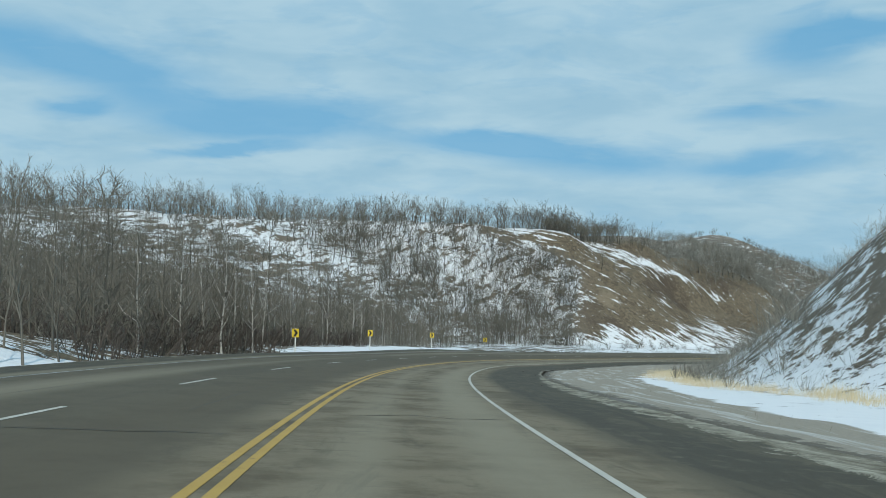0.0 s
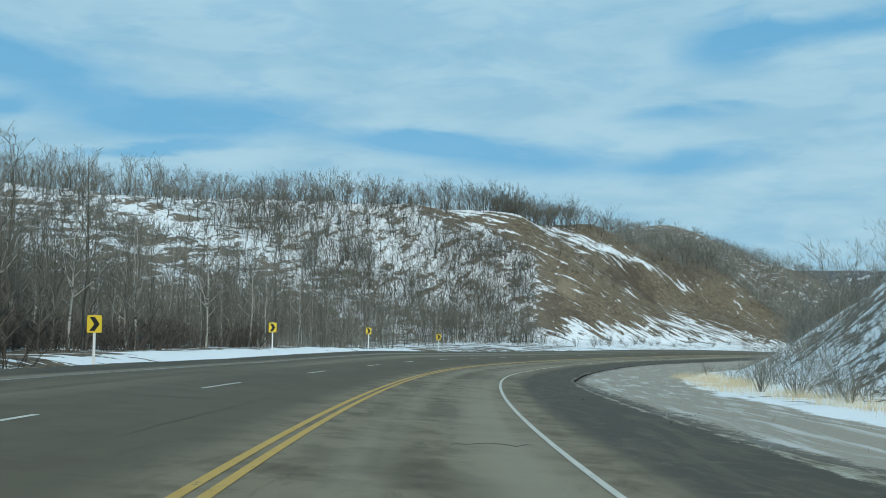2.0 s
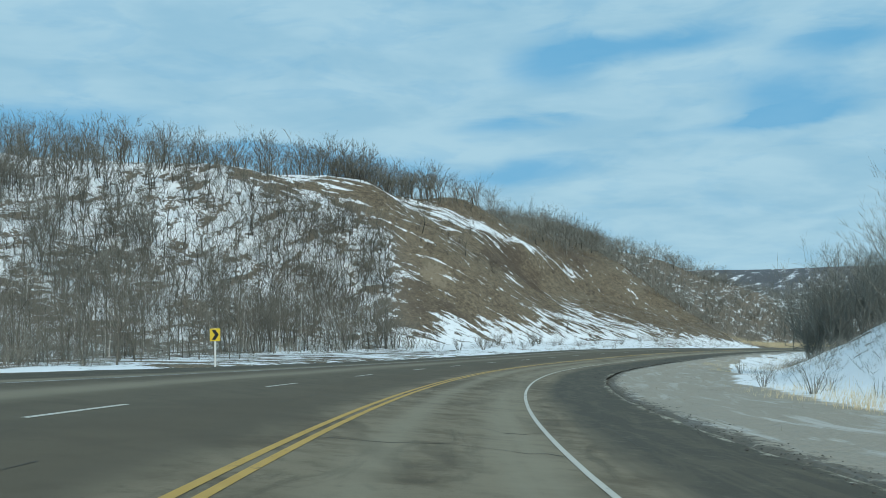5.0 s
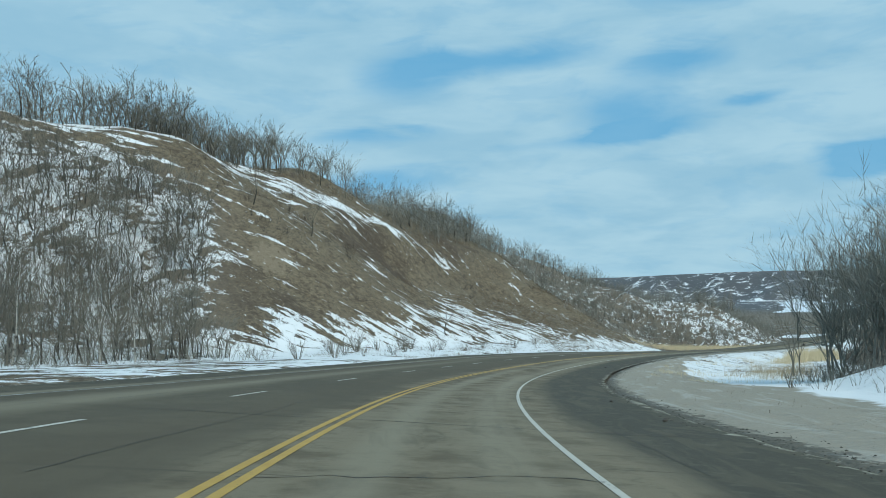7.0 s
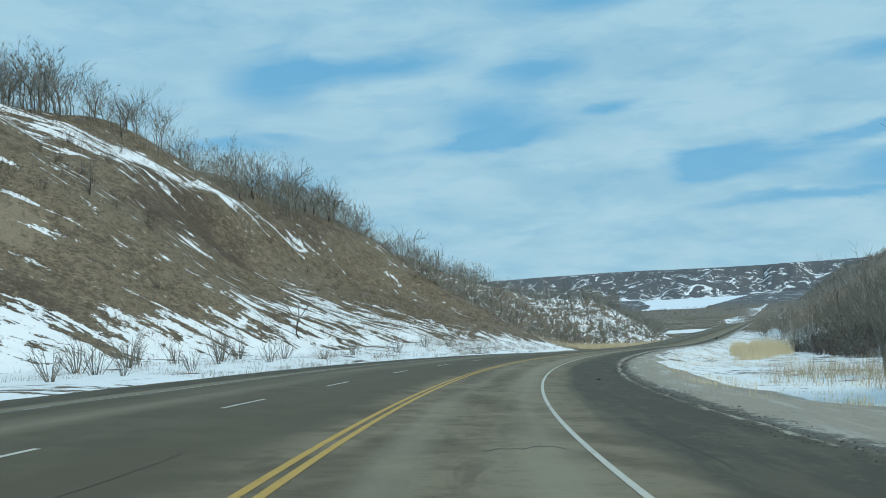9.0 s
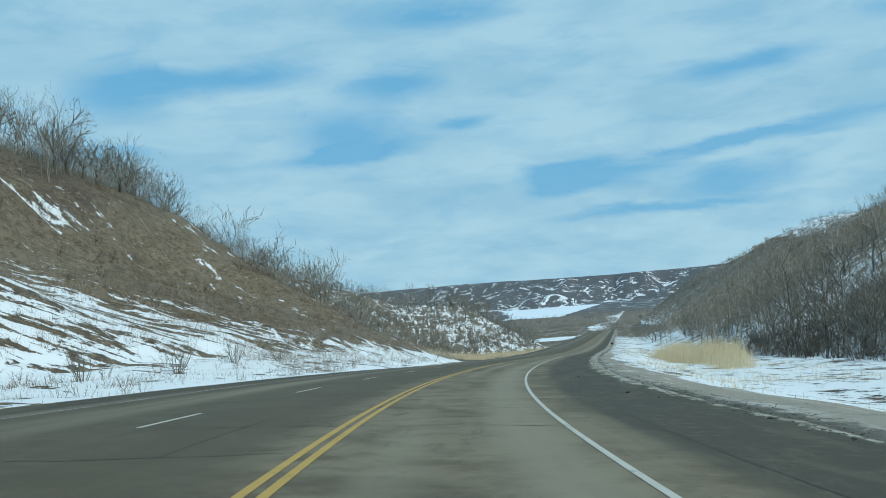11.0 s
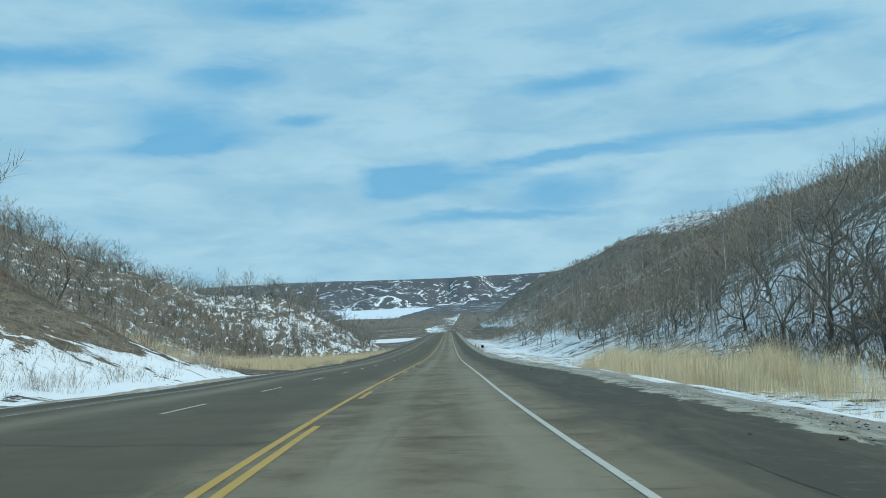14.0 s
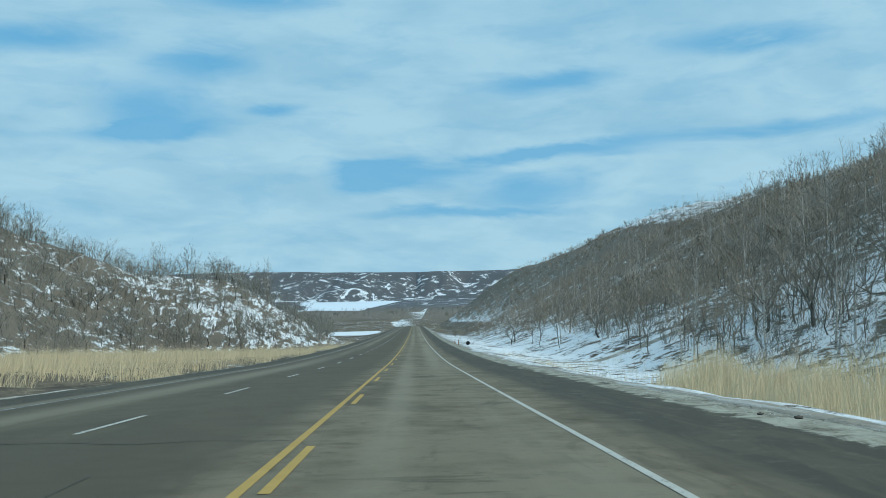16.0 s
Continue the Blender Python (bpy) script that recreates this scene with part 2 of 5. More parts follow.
def ground_z(s, n):
    s, n = np.broadcast_arrays(np.asarray(s, float), np.asarray(n, float))
    _, _, _, _, zr, bank = road_at(s)
    lf, lc, lt = np.interp(s, LS, L_FOOT), np.interp(s, LS, L_CREST), np.interp(s, LS, L_TOP)
    rf, rc, rt = np.interp(s, RS, R_FOOT), np.interp(s, RS, R_CREST), np.interp(s, RS, R_TOP)
    rough = bumps(s / 9.0, n / 9.0, 3)
    sag = smooth01((s - 725) / 25) * smooth01((830 - s) / 25)
    fold = bumps((s + 0.55 * n) / 15.0, n / 60.0, 8, 3)
    # left
    apron = smooth01((s - 225) / 20) * smooth01((374 - s) / 22)
    foot_l = 0.9 + (0.5 + 0.9 * smooth01((s - 272) / 18)) * apron
    foot_l = foot_l + np.interp(s, [360, 420, 480, 540, 620, 700, 740, 830, 900], [0, -1.3, -2.6, -3.7, -3.7, -2.4, -0.9, -0.9, 0])
    low = smooth01((s - 365) / 60)
    edge_l = bank * EDGE_L - 0.06
    ul = (n - lf) / (lc - lf)
    m = n - EDGE_L
    verge_l = edge_l + (foot_l - edge_l) * (smooth01(m / np.maximum((lf - EDGE_L) * (1 - low) + 10.0 * low, 1)) * (1 - apron) + apron * np.clip(m / np.maximum(lf - EDGE_L, 1), 0, 1) ** 1.15) - 0.45 * np.exp(-((m - 2.6) / 2.0) ** 2) * (1 - 0.8 * apron) + 0.15 * np.exp(-((m - 6.5) / 2.4) ** 2) * smooth01((s - 55) / 15) * smooth01((155 - s) / 20) + (0.10 + 0.16 * apron) * bumps(s / 3, n / 3, 21) * smooth01(m / 2)
    back = np.interp(s, [330, 400, 520, 560], [0.035, 0.20, 0.20, 0.035])
    zl = verge_l + (lt - foot_l) * (hillside(ul) * (1 - apron) + apron * open_slope(ul, s)) + back * np.clip(n - lc, 0, 60) + 0.03 * np.clip(n - lc - 60, 0, 250)
    zl = zl + 0.22 * bumps(s / 2.4, n / 2.4, 13, 2) * apron * smooth01(ul * 4) * smooth01((1.1 - ul) * 4)
    zl = zl + (1.3 * fold + 0.55 * rough + 0.35 * bumps((s + 0.8 * n) / 4.5, n / 16.0, 12, 2)) * smooth01(ul * 3) * smooth01((1.5 - ul) * 2)
    zl = zl - (2.8 * np.exp(-((s - 268) / 9.0) ** 2) + 1.6 * np.exp(-((s - 304) / 8.0) ** 2) + 1.2 * np.exp(-((s - 246) / 8.0) ** 2)) * smooth01((ul - 0.45) * 3.5) * smooth01((1.9 - ul) * 2)
    # right
    foot_r = np.interp(s, [200, 225, 385, 430], [-1.0, -1.75, -1.75, -1.0])
    edge_r = bank * EDGE_R - 0.025
    ur = (-n - rf) / (rc - rf)
    m = EDGE_R - n
    verge_r = edge_r + (foot_r - edge_r) * smooth01(m / 9.0) + 0.10 * bumps(s / 3, n / 3, 22) * smooth01(m / 2)
    zrr = verge_r + (rt - foot_r) * hillside(ur) + 0.035 * np.clip(-n - rc, 0, 250)
    zrr = zrr + (1.1 * bumps((s - 0.4 * n) / 15.0, n / 50.0, 9, 3) + 0.45 * rough) * smooth01(ur * 3) * smooth01((1.5 - ur) * 2)
    # snowbank at the start, and the higher hill behind the side valley
    zl = zl + 1.3 * np.exp(-((s - 33) / 13.0) ** 2 - ((n - 19) / 5.0) ** 2) * smooth01((n - EDGE_L - 1) / 4)
    zl = zl + np.interp(s, [470, 540, 590, 640, 700, 770], [0, 24, 32, 27, 15, 0]) * np.exp(-((n - 197) / 42.0) ** 2)
    zl = zl - 2.2 * sag * smooth01((n - EDGE_L) / 5)
    z = np.where(n > 0, zl, zrr)
    z = np.where((n <= EDGE_L) & (n >= EDGE_R), bank * n - 0.30, z)
    z = z + zr
    # valley floor, lake bed, far valley wall
    floor = -44.0 + 0.8 * bumps(s / 60, n / 60, 31)
    z = z + (floor - z) * smooth01((s - 1080) / 220)
    # the lake: a wedge that opens to the left, its near shore slanting away
    ln = n + 0.0192 * (s - 330)
    near_shore = 1535 + np.clip(94 - ln, 0, None) * 60 + 40 * bumps(ln / 40, 0.3, 41)
    side_shore = 150 + (s - 1400) * 0.155 + 20 * bumps(s / 160, 2.3, 42)
    far_shore = 2880 + 60 * bumps(n / 230, 5.3, 43)
    z = z - 4.0 * smooth01((s - near_shore) / 50 + 0.5) * smooth01((far_shore - s) / 50 + 0.5) * smooth01((side_shore - ln) / 25 + 0.5)
    gully = np.abs(bumps(n / 210.0 + 0.15 * s / 210.0, s / 900.0, 51, 4))
    rise = smooth01((s - 2850 + 120 * (gully - 0.4)) / 480)
    wall = 92.0 + 7 * bumps(n / 500, 0.5, 55, 2)
    z = z + rise * wall - 26 * (0.5 - gully) * rise * (1 - rise) * 2.2
    return z


# ---- materials ----
def material(name):
    m = bpy.data.materials.new(name)
    return m, Net(m)


def ground_material():
    m, g = material("winter_ground")
    sn, cov = g.attribute("sn").outputs["Vector"], g.attribute("cover").outputs["Vector"]
    s, n, dz = g.split(sn)
    snow_bias, gravel, woods = g.split(cov)
    pos = g.position()
    # drifts lie in furrows that run slantwise down the slope, on ledges elsewhere
    across = g.math("MULTIPLY", g.math("ADD", s, g.math("MULTIPLY", n, 0.85)), 0.62)
    along = g.math("MULTIPLY", g.math("SUBTRACT", n, g.math("MULTIPLY", s, 0.6)), 0.14)
    furrow = g.noise(g.join(across, along, 0.0), 1.0, 4.0, 0.6, 0.5)
    ledge = g.noise(g.join(g.math("MULTIPLY", s, 0.16), g.math("MULTIPLY", n, 0.55), 3.0), 1.0, 4.0, 0.6, 0.6)
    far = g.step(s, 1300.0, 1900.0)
    gorge = g.noise(g.join(g.math("MULTIPLY", n, 0.021), g.math("MULTIPLY", s, 0.011), 0.0), 1.0, 5.0, 0.62, 1.6)
    lay = g.node("ShaderNodeMix", {0: woods, 2: furrow, 3: ledge}).outputs[0]
    blotch = g.noise(pos, 0.33, 5.0, 0.62, 0.4)
    lay = g.node("ShaderNodeMix", {0: g.step(n, -8.0, -10.0), 2: lay, 3: blotch}).outputs[0]
    lay = g.node("ShaderNodeMix", {0: far, 2: lay, 3: gorge}).outputs[0]
    dots = g.noise(g.join(g.math("MULTIPLY", s, 0.55), g.math("MULTIPLY", n, 0.40), 8.0), 1.0, 5.0, 0.66, 0.5)
    lay = g.node("ShaderNodeMix", {0: g.math("MULTIPLY", g.math("MULTIPLY", g.step(s, 294.0, 318.0), g.step(s, 400.0, 380.0)), g.math("MULTIPLY", g.step(n, 8.0, 10.0), 0.8)), 2: lay, 3: dots}).outputs[0]
    patch = g.noise(pos, 0.085, 4.0, 0.6)
    fine = g.noise(pos, 0.9, 5.0, 0.65)
    tuft = g.noise(pos, 3.5, 4.0, 0.7)
    calm = g.math("MULTIPLY", g.step(n, 8.0, 10.0), g.math("SUBTRACT", 1.0, woods))
    v = g.math("ADD", snow_bias, g.math("MULTIPLY", g.math("SUBTRACT", lay, 0.5), g.math("ADD", g.math("ADD", 1.35, g.math("MULTIPLY", woods, 0.5)), g.math("MULTIPLY", calm, 0.75))))
    v = g.math("ADD", v, g.math("MULTIPLY", g.math("SUBTRACT", patch, 0.5), 0.9))
    v = g.math("ADD", v, g.math("MULTIPLY", g.math("SUBTRACT", fine, 0.5), g.math("SUBTRACT", g.math("SUBTRACT", 1.45, g.math("MULTIPLY", woods, 0.4)), g.math("MULTIPLY", calm, 0.6))))
    v = g.math("ADD", v, g.math("MULTIPLY", g.math("SUBTRACT", tuft, 0.5), g.math("SUBTRACT", g.math("SUBTRACT", 1.15, g.math("MULTIPLY", woods, 0.45)), g.math("MULTIPLY", calm, 0.6))))
    v = g.math("ADD", v, g.math("MULTIPLY", g.math("MULTIPLY", far, g.math("SUBTRACT", gorge, 0.5)), 1.2))
    snow = g.step(v, 0.46, 0.55)
    wide = g.noise(pos, 0.035, 3.0, 0.55)
    grass = g.mix(g.step(fine, 0.35, 0.65), (0.100, 0.079, 0.056), (0.205, 0.162, 0.108))
    grass = g.mix(g.step(patch, 0.42, 0.60), grass, (0.175, 0.142, 0.098))
    grass = g.mix(g.math("MULTIPLY", g.step(tuft, 0.5, 0.70), 0.75), grass, (0.29, 0.232, 0.155))
    grass = g.mix(g.math("MULTIPLY", g.step(wide, 0.50, 0.62), 0.7), grass, (0.075, 0.056, 0.043))
    thatch = g.noise(g.vmath("MULTIPLY", pos, (1.0, 1.0, 1.8)), 1.5, 6.0, 0.72, 0.8)
    grass = g.mix(g.math("MULTIPLY", g.step(thatch, 0.50, 0.60), 0.65), grass, (0.062, 0.047, 0.034))
    grass = g.mix(g.math("MULTIPLY", g.step(thatch, 0.44, 0.34), 0.6), grass, (0.33, 0.265, 0.175))
    ds = g.math("MULTIPLY", g.math("SUBTRACT", s, 254.0), 0.20)
    dn = g.math("MULTIPLY", g.math("SUBTRACT", n, 44.0), 0.36)
    scar = g.math("SUBTRACT", 1.0, g.math("ADD", g.math("MULTIPLY", ds, ds), g.math("MULTIPLY", dn, dn)))
    scar = g.step(g.math("ADD", scar, g.math("MULTIPLY", g.math("SUBTRACT", fine, 0.5), 2.2)), 0.25, 0.6)
    grass = g.mix(g.math("MULTIPLY", scar, 0.6), grass, (0.27, 0.22, 0.155))
    litter = g.mix(fine, (0.125, 0.104, 0.08), (0.245, 0.205, 0.158))
    soil = g.mix(woods, grass, litter)
    # far soil goes blue-grey: wooded ground with distance haze mixed into its colour
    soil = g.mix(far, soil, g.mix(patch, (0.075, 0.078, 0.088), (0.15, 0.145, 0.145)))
    white = g.mix(fine, (0.76, 0.772, 0.79), (0.87, 0.874, 0.88))
    grime = g.noise(g.join(g.math("MULTIPLY", s, 0.5), g.math("MULTIPLY", n, 1.5), 1.0), 1.0, 6.0, 0.72, 0.6)
    strewn = g.math("MULTIPLY", g.math("MULTIPLY", g.step(n, -12.5, -8.2), g.step(n, 0.0, -1.0)), g.step(grime, 0.36, 0.62))
    white = g.mix(g.math("MULTIPLY", strewn, 0.62), white, (0.36, 0.335, 0.295))
    color = g.mix(snow, soil, white)
    # sanded, salted gravel along the asphalt
    grit = g.noise(pos, 9.0, 5.0, 0.7)
    gmix = g.noise(g.join(g.math("MULTIPLY", s, 0.14), g.math("MULTIPLY", n, 0.9), 0.0), 1.0, 4.0, 0.65, 0.6)
    stones = g.mix(grit, (0.225, 0.20, 0.157), (0.43, 0.385, 0.315))
    stones = g.mix(g.math("MULTIPLY", g.step(gmix, 0.50, 0.66), g.math("ADD", 0.24, g.math("ADD", g.math("MULTIPLY", g.step(s, 225.0, 290.0), 0.55), g.math("MULTIPLY", g.step(s, 150.0, 100.0), 0.36)))), stones, (0.66, 0.65, 0.63))
    gv = g.step(g.math("ADD", gravel, g.math("MULTIPLY", g.math("SUBTRACT", fine, 0.5), 0.7)), 0.42, 0.62)
    verge = g.math("MULTIPLY", g.step(n, -9.3, -7.7), g.math("MULTIPLY", g.step(n, 0.0, -1.0), g.step(s, 285.0, 245.0)))
    clump = g.noise(g.join(g.math("MULTIPLY", s, 1.3), g.math("MULTIPLY", n, 2.4), 6.0), 1.0, 6.0, 0.75, 0.7)
    crumbs = g.step(g.math("ADD", verge, g.math("MULTIPLY", g.math("SUBTRACT", clump, 0.5), 2.4)), 0.52, 0.80)
    stones = g.mix(g.math("MULTIPLY", crumbs, 0.75), stones, g.mix(grit, (0.055, 0.047, 0.037), (0.135, 0.117, 0.092)))
    color = g.mix(gv, color, stones)
    bump = g.math("ADD", g.math("MULTIPLY", fine, 0.9), g.math("ADD", g.math("MULTIPLY", tuft, 0.4), g.math("MULTIPLY", snow, 0.5)))
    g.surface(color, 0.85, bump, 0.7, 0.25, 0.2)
    return m


def asphalt_material():
    m, g = material("worn_asphalt")
    sn = g.attribute("sn").outputs["Vector"]
    s, n, _ = g.split(sn)
    pos = g.position()
    stone = g.noise(pos, 60.0, 3.0, 0.7)
    blot = g.noise(pos, 0.8, 5.0, 0.65)
    streak = g.noise(g.join(g.math("MULTIPLY", s, 0.05), g.math("MULTIPLY", n, 1.6), 0.0), 1.0, 5.0, 0.6, 0.3)
    streak2 = g.noise(g.join(g.math("MULTIPLY", s, 0.02), g.math("MULTIPLY", n, 0.55), 7.0), 1.0, 3.0, 0.5, 0.2)
    base = g.mix(stone, (0.155, 0.132, 0.101), (0.255, 0.219, 0.169))
    base = g.mix(g.step(blot, 0.42, 0.68), base, (0.120, 0.097, 0.069))
    slab = g.noise(g.join(g.math("MULTIPLY", s, 0.10), g.math("MULTIPLY", n, 0.22), 4.0), 1.0, 3.0, 0.6, 0.8)
    base = g.mix(g.math("MULTIPLY", g.step(slab, 0.52, 0.60), 0.55), base, (0.086, 0.070, 0.051))
    base = g.mix(g.math("MULTIPLY", g.step(slab, 0.44, 0.36), 0.45), base, (0.196, 0.170, 0.130))
    wisp = g.noise(g.join(g.math("MULTIPLY", s, 0.22), g.math("MULTIPLY", n, 1.1), 2.0), 1.0, 5.0, 0.68, 1.2)
    base = g.mix(g.math("MULTIPLY", g.step(wisp, 0.54, 0.68), 0.5), base, (0.070, 0.058, 0.043))
    cross = g.noise(g.join(g.math("MULTIPLY", s, 2.2), g.math("MULTIPLY", n, 0.28), 5.0), 1.0, 3.0, 0.6, 0.5)
    base = g.mix(g.math("MULTIPLY", g.step(cross, 0.64, 0.70), 0.55), base, (0.060, 0.050, 0.038))
    mottle = g.noise(pos, 2.3, 6.0, 0.75)
    base = g.mix(g.math("MULTIPLY", g.step(mottle, 0.52, 0.68), 0.45), base, (0.066, 0.055, 0.041))
    base = g.mix(g.math("MULTIPLY", g.step(mottle, 0.46, 0.32), 0.35), base, (0.205, 0.175, 0.135))
    # the far lanes keep an older, darker coat
    base = g.mix(g.math("MULTIPLY", g.step(n, 0.2, 1.2), 0.76), base, g.mix(stone, (0.062, 0.054, 0.042), (0.108, 0.094, 0.074)))
    # polished, salt-dusted wheel tracks

    def band(centre, width):
        d = g.math("ABSOLUTE", g.math("SUBTRACT", n, centre))
        return g.step(d, width * 1.15, width * 0.1)

    tracks = band(-3.0, 0.95)
    for c, w_ in ((-1.15, 0.5), (5.9, 1.0), (7.9, 0.6)):
        tracks = g.math("MAXIMUM", tracks, g.math("MULTIPLY", band(c, w_), 0.8))
    salt = g.math("MULTIPLY", tracks, g.step(g.math("ADD", streak2, g.math("MULTIPLY", streak, 0.35)), 0.42, 0.80))
    color = g.mix(g.math("MULTIPLY", salt, 0.75), base, (0.270, 0.245, 0.202))
    # oil-dark strips and newer, darker shoulders
    dark = g.math("MULTIPLY", band(1.9, 1.6), 0.35)
    color = g.mix(dark, color, (0.104, 0.083, 0.058))
    jag = g.math("MULTIPLY", g.math("SUBTRACT", streak, 0.5), 0.7)
    right = g.step(g.math("ADD", n, g.math("MULTIPLY", jag, 1.6)), -4.2, -5.1)
    left_ = g.step(g.math("ADD", n, jag), 7.9, 8.3)
    shoulder = g.math("MAXIMUM", right, left_)
    fresh = g.mix(stone, (0.046, 0.042, 0.035), (0.092, 0.082, 0.067))
    fresh = g.mix(g.math("MULTIPLY", g.step(wisp, 0.46, 0.62), 0.5), fresh, (0.125, 0.108, 0.083))
    fresh = g.mix(g.math("MULTIPLY", g.step(mottle, 0.52, 0.70), 0.6), fresh, (0.155, 0.142, 0.118))
    color = g.mix(shoulder, color, fresh)
    # dusted outer rim
    crumb = g.noise(g.join(g.math("MULTIPLY", s, 0.9), g.math("MULTIPLY", n, 1.8), 9.0), 1.0, 6.0, 0.75, 0.6)
    wide = g.math("ADD", g.math("ADD", g.math("MULTIPLY", g.step(s, 60.0, 30.0), 0.7), g.math("MULTIPLY", g.step(s, 240.0, 285.0), 0.45)), g.math("MULTIPLY", g.step(s, 318.0, 338.0), 0.35))
    narrow = g.math("SUBTRACT", n, wide)
    reach = g.math("MAXIMUM", g.step(narrow, -6.9, -8.0), g.step(n, 9.1, 9.8))
    dust = g.step(g.math("ADD", reach, g.math("MULTIPLY", g.math("SUBTRACT", crumb, 0.5), 2.3)), 0.58, 0.86)
    color = g.mix(g.math("MULTIPLY", dust, 0.8), color, g.mix(g.step(g.math("ADD", crumb, g.math("MULTIPLY", g.step(s, 200.0, 260.0), 0.06)), 0.40, 0.70), (0.17, 0.152, 0.122), (0.50, 0.485, 0.45)))
    color = g.vmath("MULTIPLY", color, (1.03, 0.99, 0.85))
    g.surface(color, 0.82, stone, 0.35, 0.01, 0.28)
    return m


def paint_material(name, a, b, under=(0.10, 0.092, 0.08), worn=0.50):
    m, g = material(name)
    pos = g.position()
    chip = g.noise(pos, 7.0, 6.0, 0.75)
    wide = g.noise(pos, 0.35, 3.0, 0.6)
    paint = g.mix(g.noise(pos, 2.0, 3.0), a, b)
    wear = g.step(g.math("ADD", chip, g.math("MULTIPLY", g.math("SUBTRACT", wide, 0.5), 0.5)), worn + 0.12, worn + 0.2)
    g.surface(g.mix(g.math("MULTIPLY", wear, 0.8), paint, under), 0.7, chip, 0.2, 0.005)
    return m


def tar_material():
    m, g = material("tar_seal")
    g.surface(g.mix(g.noise(g.position(), 4.0), (0.040, 0.036, 0.031), (0.088, 0.080, 0.066)), 0.7)
    return m


def bark_material(name, dark, light, birch=False, island=True):
    m, g = material(name)
    pos = g.position()
    grain = g.noise(g.vmath("MULTIPLY", pos, (3.0, 3.0, 0.9)), 2.0, 4.0, 0.65)
    rnd = g.node("ShaderNodeNewGeometry").outputs["Random Per Island"] if island else g.node("ShaderNodeObjectInfo").outputs["Random"]
    color = g.mix(g.math("ADD", g.math("MULTIPLY", grain, 0.6), g.math("MULTIPLY", rnd, 0.4)), dark, light)
    if birch:
        marks = g.noise(g.vmath("MULTIPLY", pos, (1.0, 1.0, 4.5)), 1.6, 3.0, 0.6)
        color = g.mix(g.step(marks, 0.56, 0.62), color, (0.055, 0.05, 0.045))
    g.surface(color, 0.9, grain, 0.4, 0.02, 0.15)
    return m


def plain_material(name, a, b, rough=0.5, scale=6.0, metal=0.0):
    m, g = material(name)
    t = g.noise(g.position(), scale, 4.0)
    g.surface(g.mix(t, a, b), rough, t, 0.1, 0.004, 0.4, metal)
    return m


def ice_material():
    m, g = material("snowed_lake_ice")
    pos = g.position()
    g.surface(g.mix(g.noise(pos, 0.006, 4.0), (0.70, 0.74, 0.80), (0.86, 0.88, 0.91)), 0.8, g.noise(pos, 0.2), 0.2, 0.2)
    return m


M_GROUND, M_ROAD = ground_material(), asphalt_material()
M_YELLOW = paint_material("worn_yellow_paint", (0.41, 0.25, 0.055), (0.55, 0.36, 0.095), worn=0.52)
M_WHITE = paint_material("worn_white_paint", (0.45, 0.425, 0.365), (0.60, 0.57, 0.50), worn=0.48)
M_FAINT = paint_material("faded_white_paint", (0.26, 0.255, 0.24), (0.36, 0.35, 0.335), worn=0.34)
M_TAR = tar_material()
M_BARK = bark_material("aspen_bark", (0.07, 0.065, 0.054), (0.23, 0.213, 0.178))
M_DARKBARK = bark_material("oak_bark", (0.035, 0.032, 0.027), (0.115, 0.105, 0.09))
M_BIRCH = bark_material("birch_bark", (0.36, 0.34, 0.30), (0.56, 0.53, 0.48), birch=True)
M_PALEBARK = bark_material("pale_bark", (0.16, 0.148, 0.125), (0.36, 0.335, 0.29))
M_TWIG = bark_material("twigs", (0.105, 0.097, 0.080), (0.27, 0.25, 0.208))
M_REDTWIG = bark_material("red_brown_twigs", (0.19, 0.16, 0.127), (0.44, 0.38, 0.305))
M_PALETWIG = bark_material("pale_twigs", (0.26, 0.235, 0.20), (0.48, 0.44, 0.385))
M_GREYTWIG = bark_material("grey_twigs", (0.14, 0.135, 0.116), (0.335, 0.325, 0.28))
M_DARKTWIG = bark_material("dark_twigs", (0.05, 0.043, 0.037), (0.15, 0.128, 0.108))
M_WEED = bark_material("dead_weeds", (0.10, 0.072, 0.048), (0.25, 0.185, 0.115))
M_DULLREED = bark_material("dull_reeds", (0.30, 0.235, 0.15), (0.56, 0.45, 0.295))
M_REED = bark_material("dry_reeds", (0.53, 0.43, 0.27), (0.80, 0.68, 0.455))
M_SIGN = plain_material("sign_yellow", (0.72, 0.50, 0.03), (0.80, 0.58, 0.05), 0.35)
M_BLACK = plain_material("sign_black", (0.012, 0.012, 0.012), (0.025, 0.025, 0.025), 0.4)
M_POST = plain_material("post_white", (0.68, 0.67, 0.64), (0.80, 0.79, 0.76), 0.5)
M_STEEL = plain_material("galvanised_steel", (0.30, 0.31, 0.32), (0.45, 0.46, 0.47), 0.45, 8.0, 0.8)
M_CLOD = plain_material("frozen_gravel", (0.045, 0.04, 0.034), (0.14, 0.125, 0.105), 0.9, 30.0)
M_CRUST = plain_material("dirty_snow_crust", (0.42, 0.405, 0.375), (0.74, 0.74, 0.74), 0.9, 9.0)
M_ORANGE = plain_material("weathered_orange", (0.36, 0.13, 0.05), (0.48, 0.20, 0.08), 0.6)
M_ICE = ice_material()


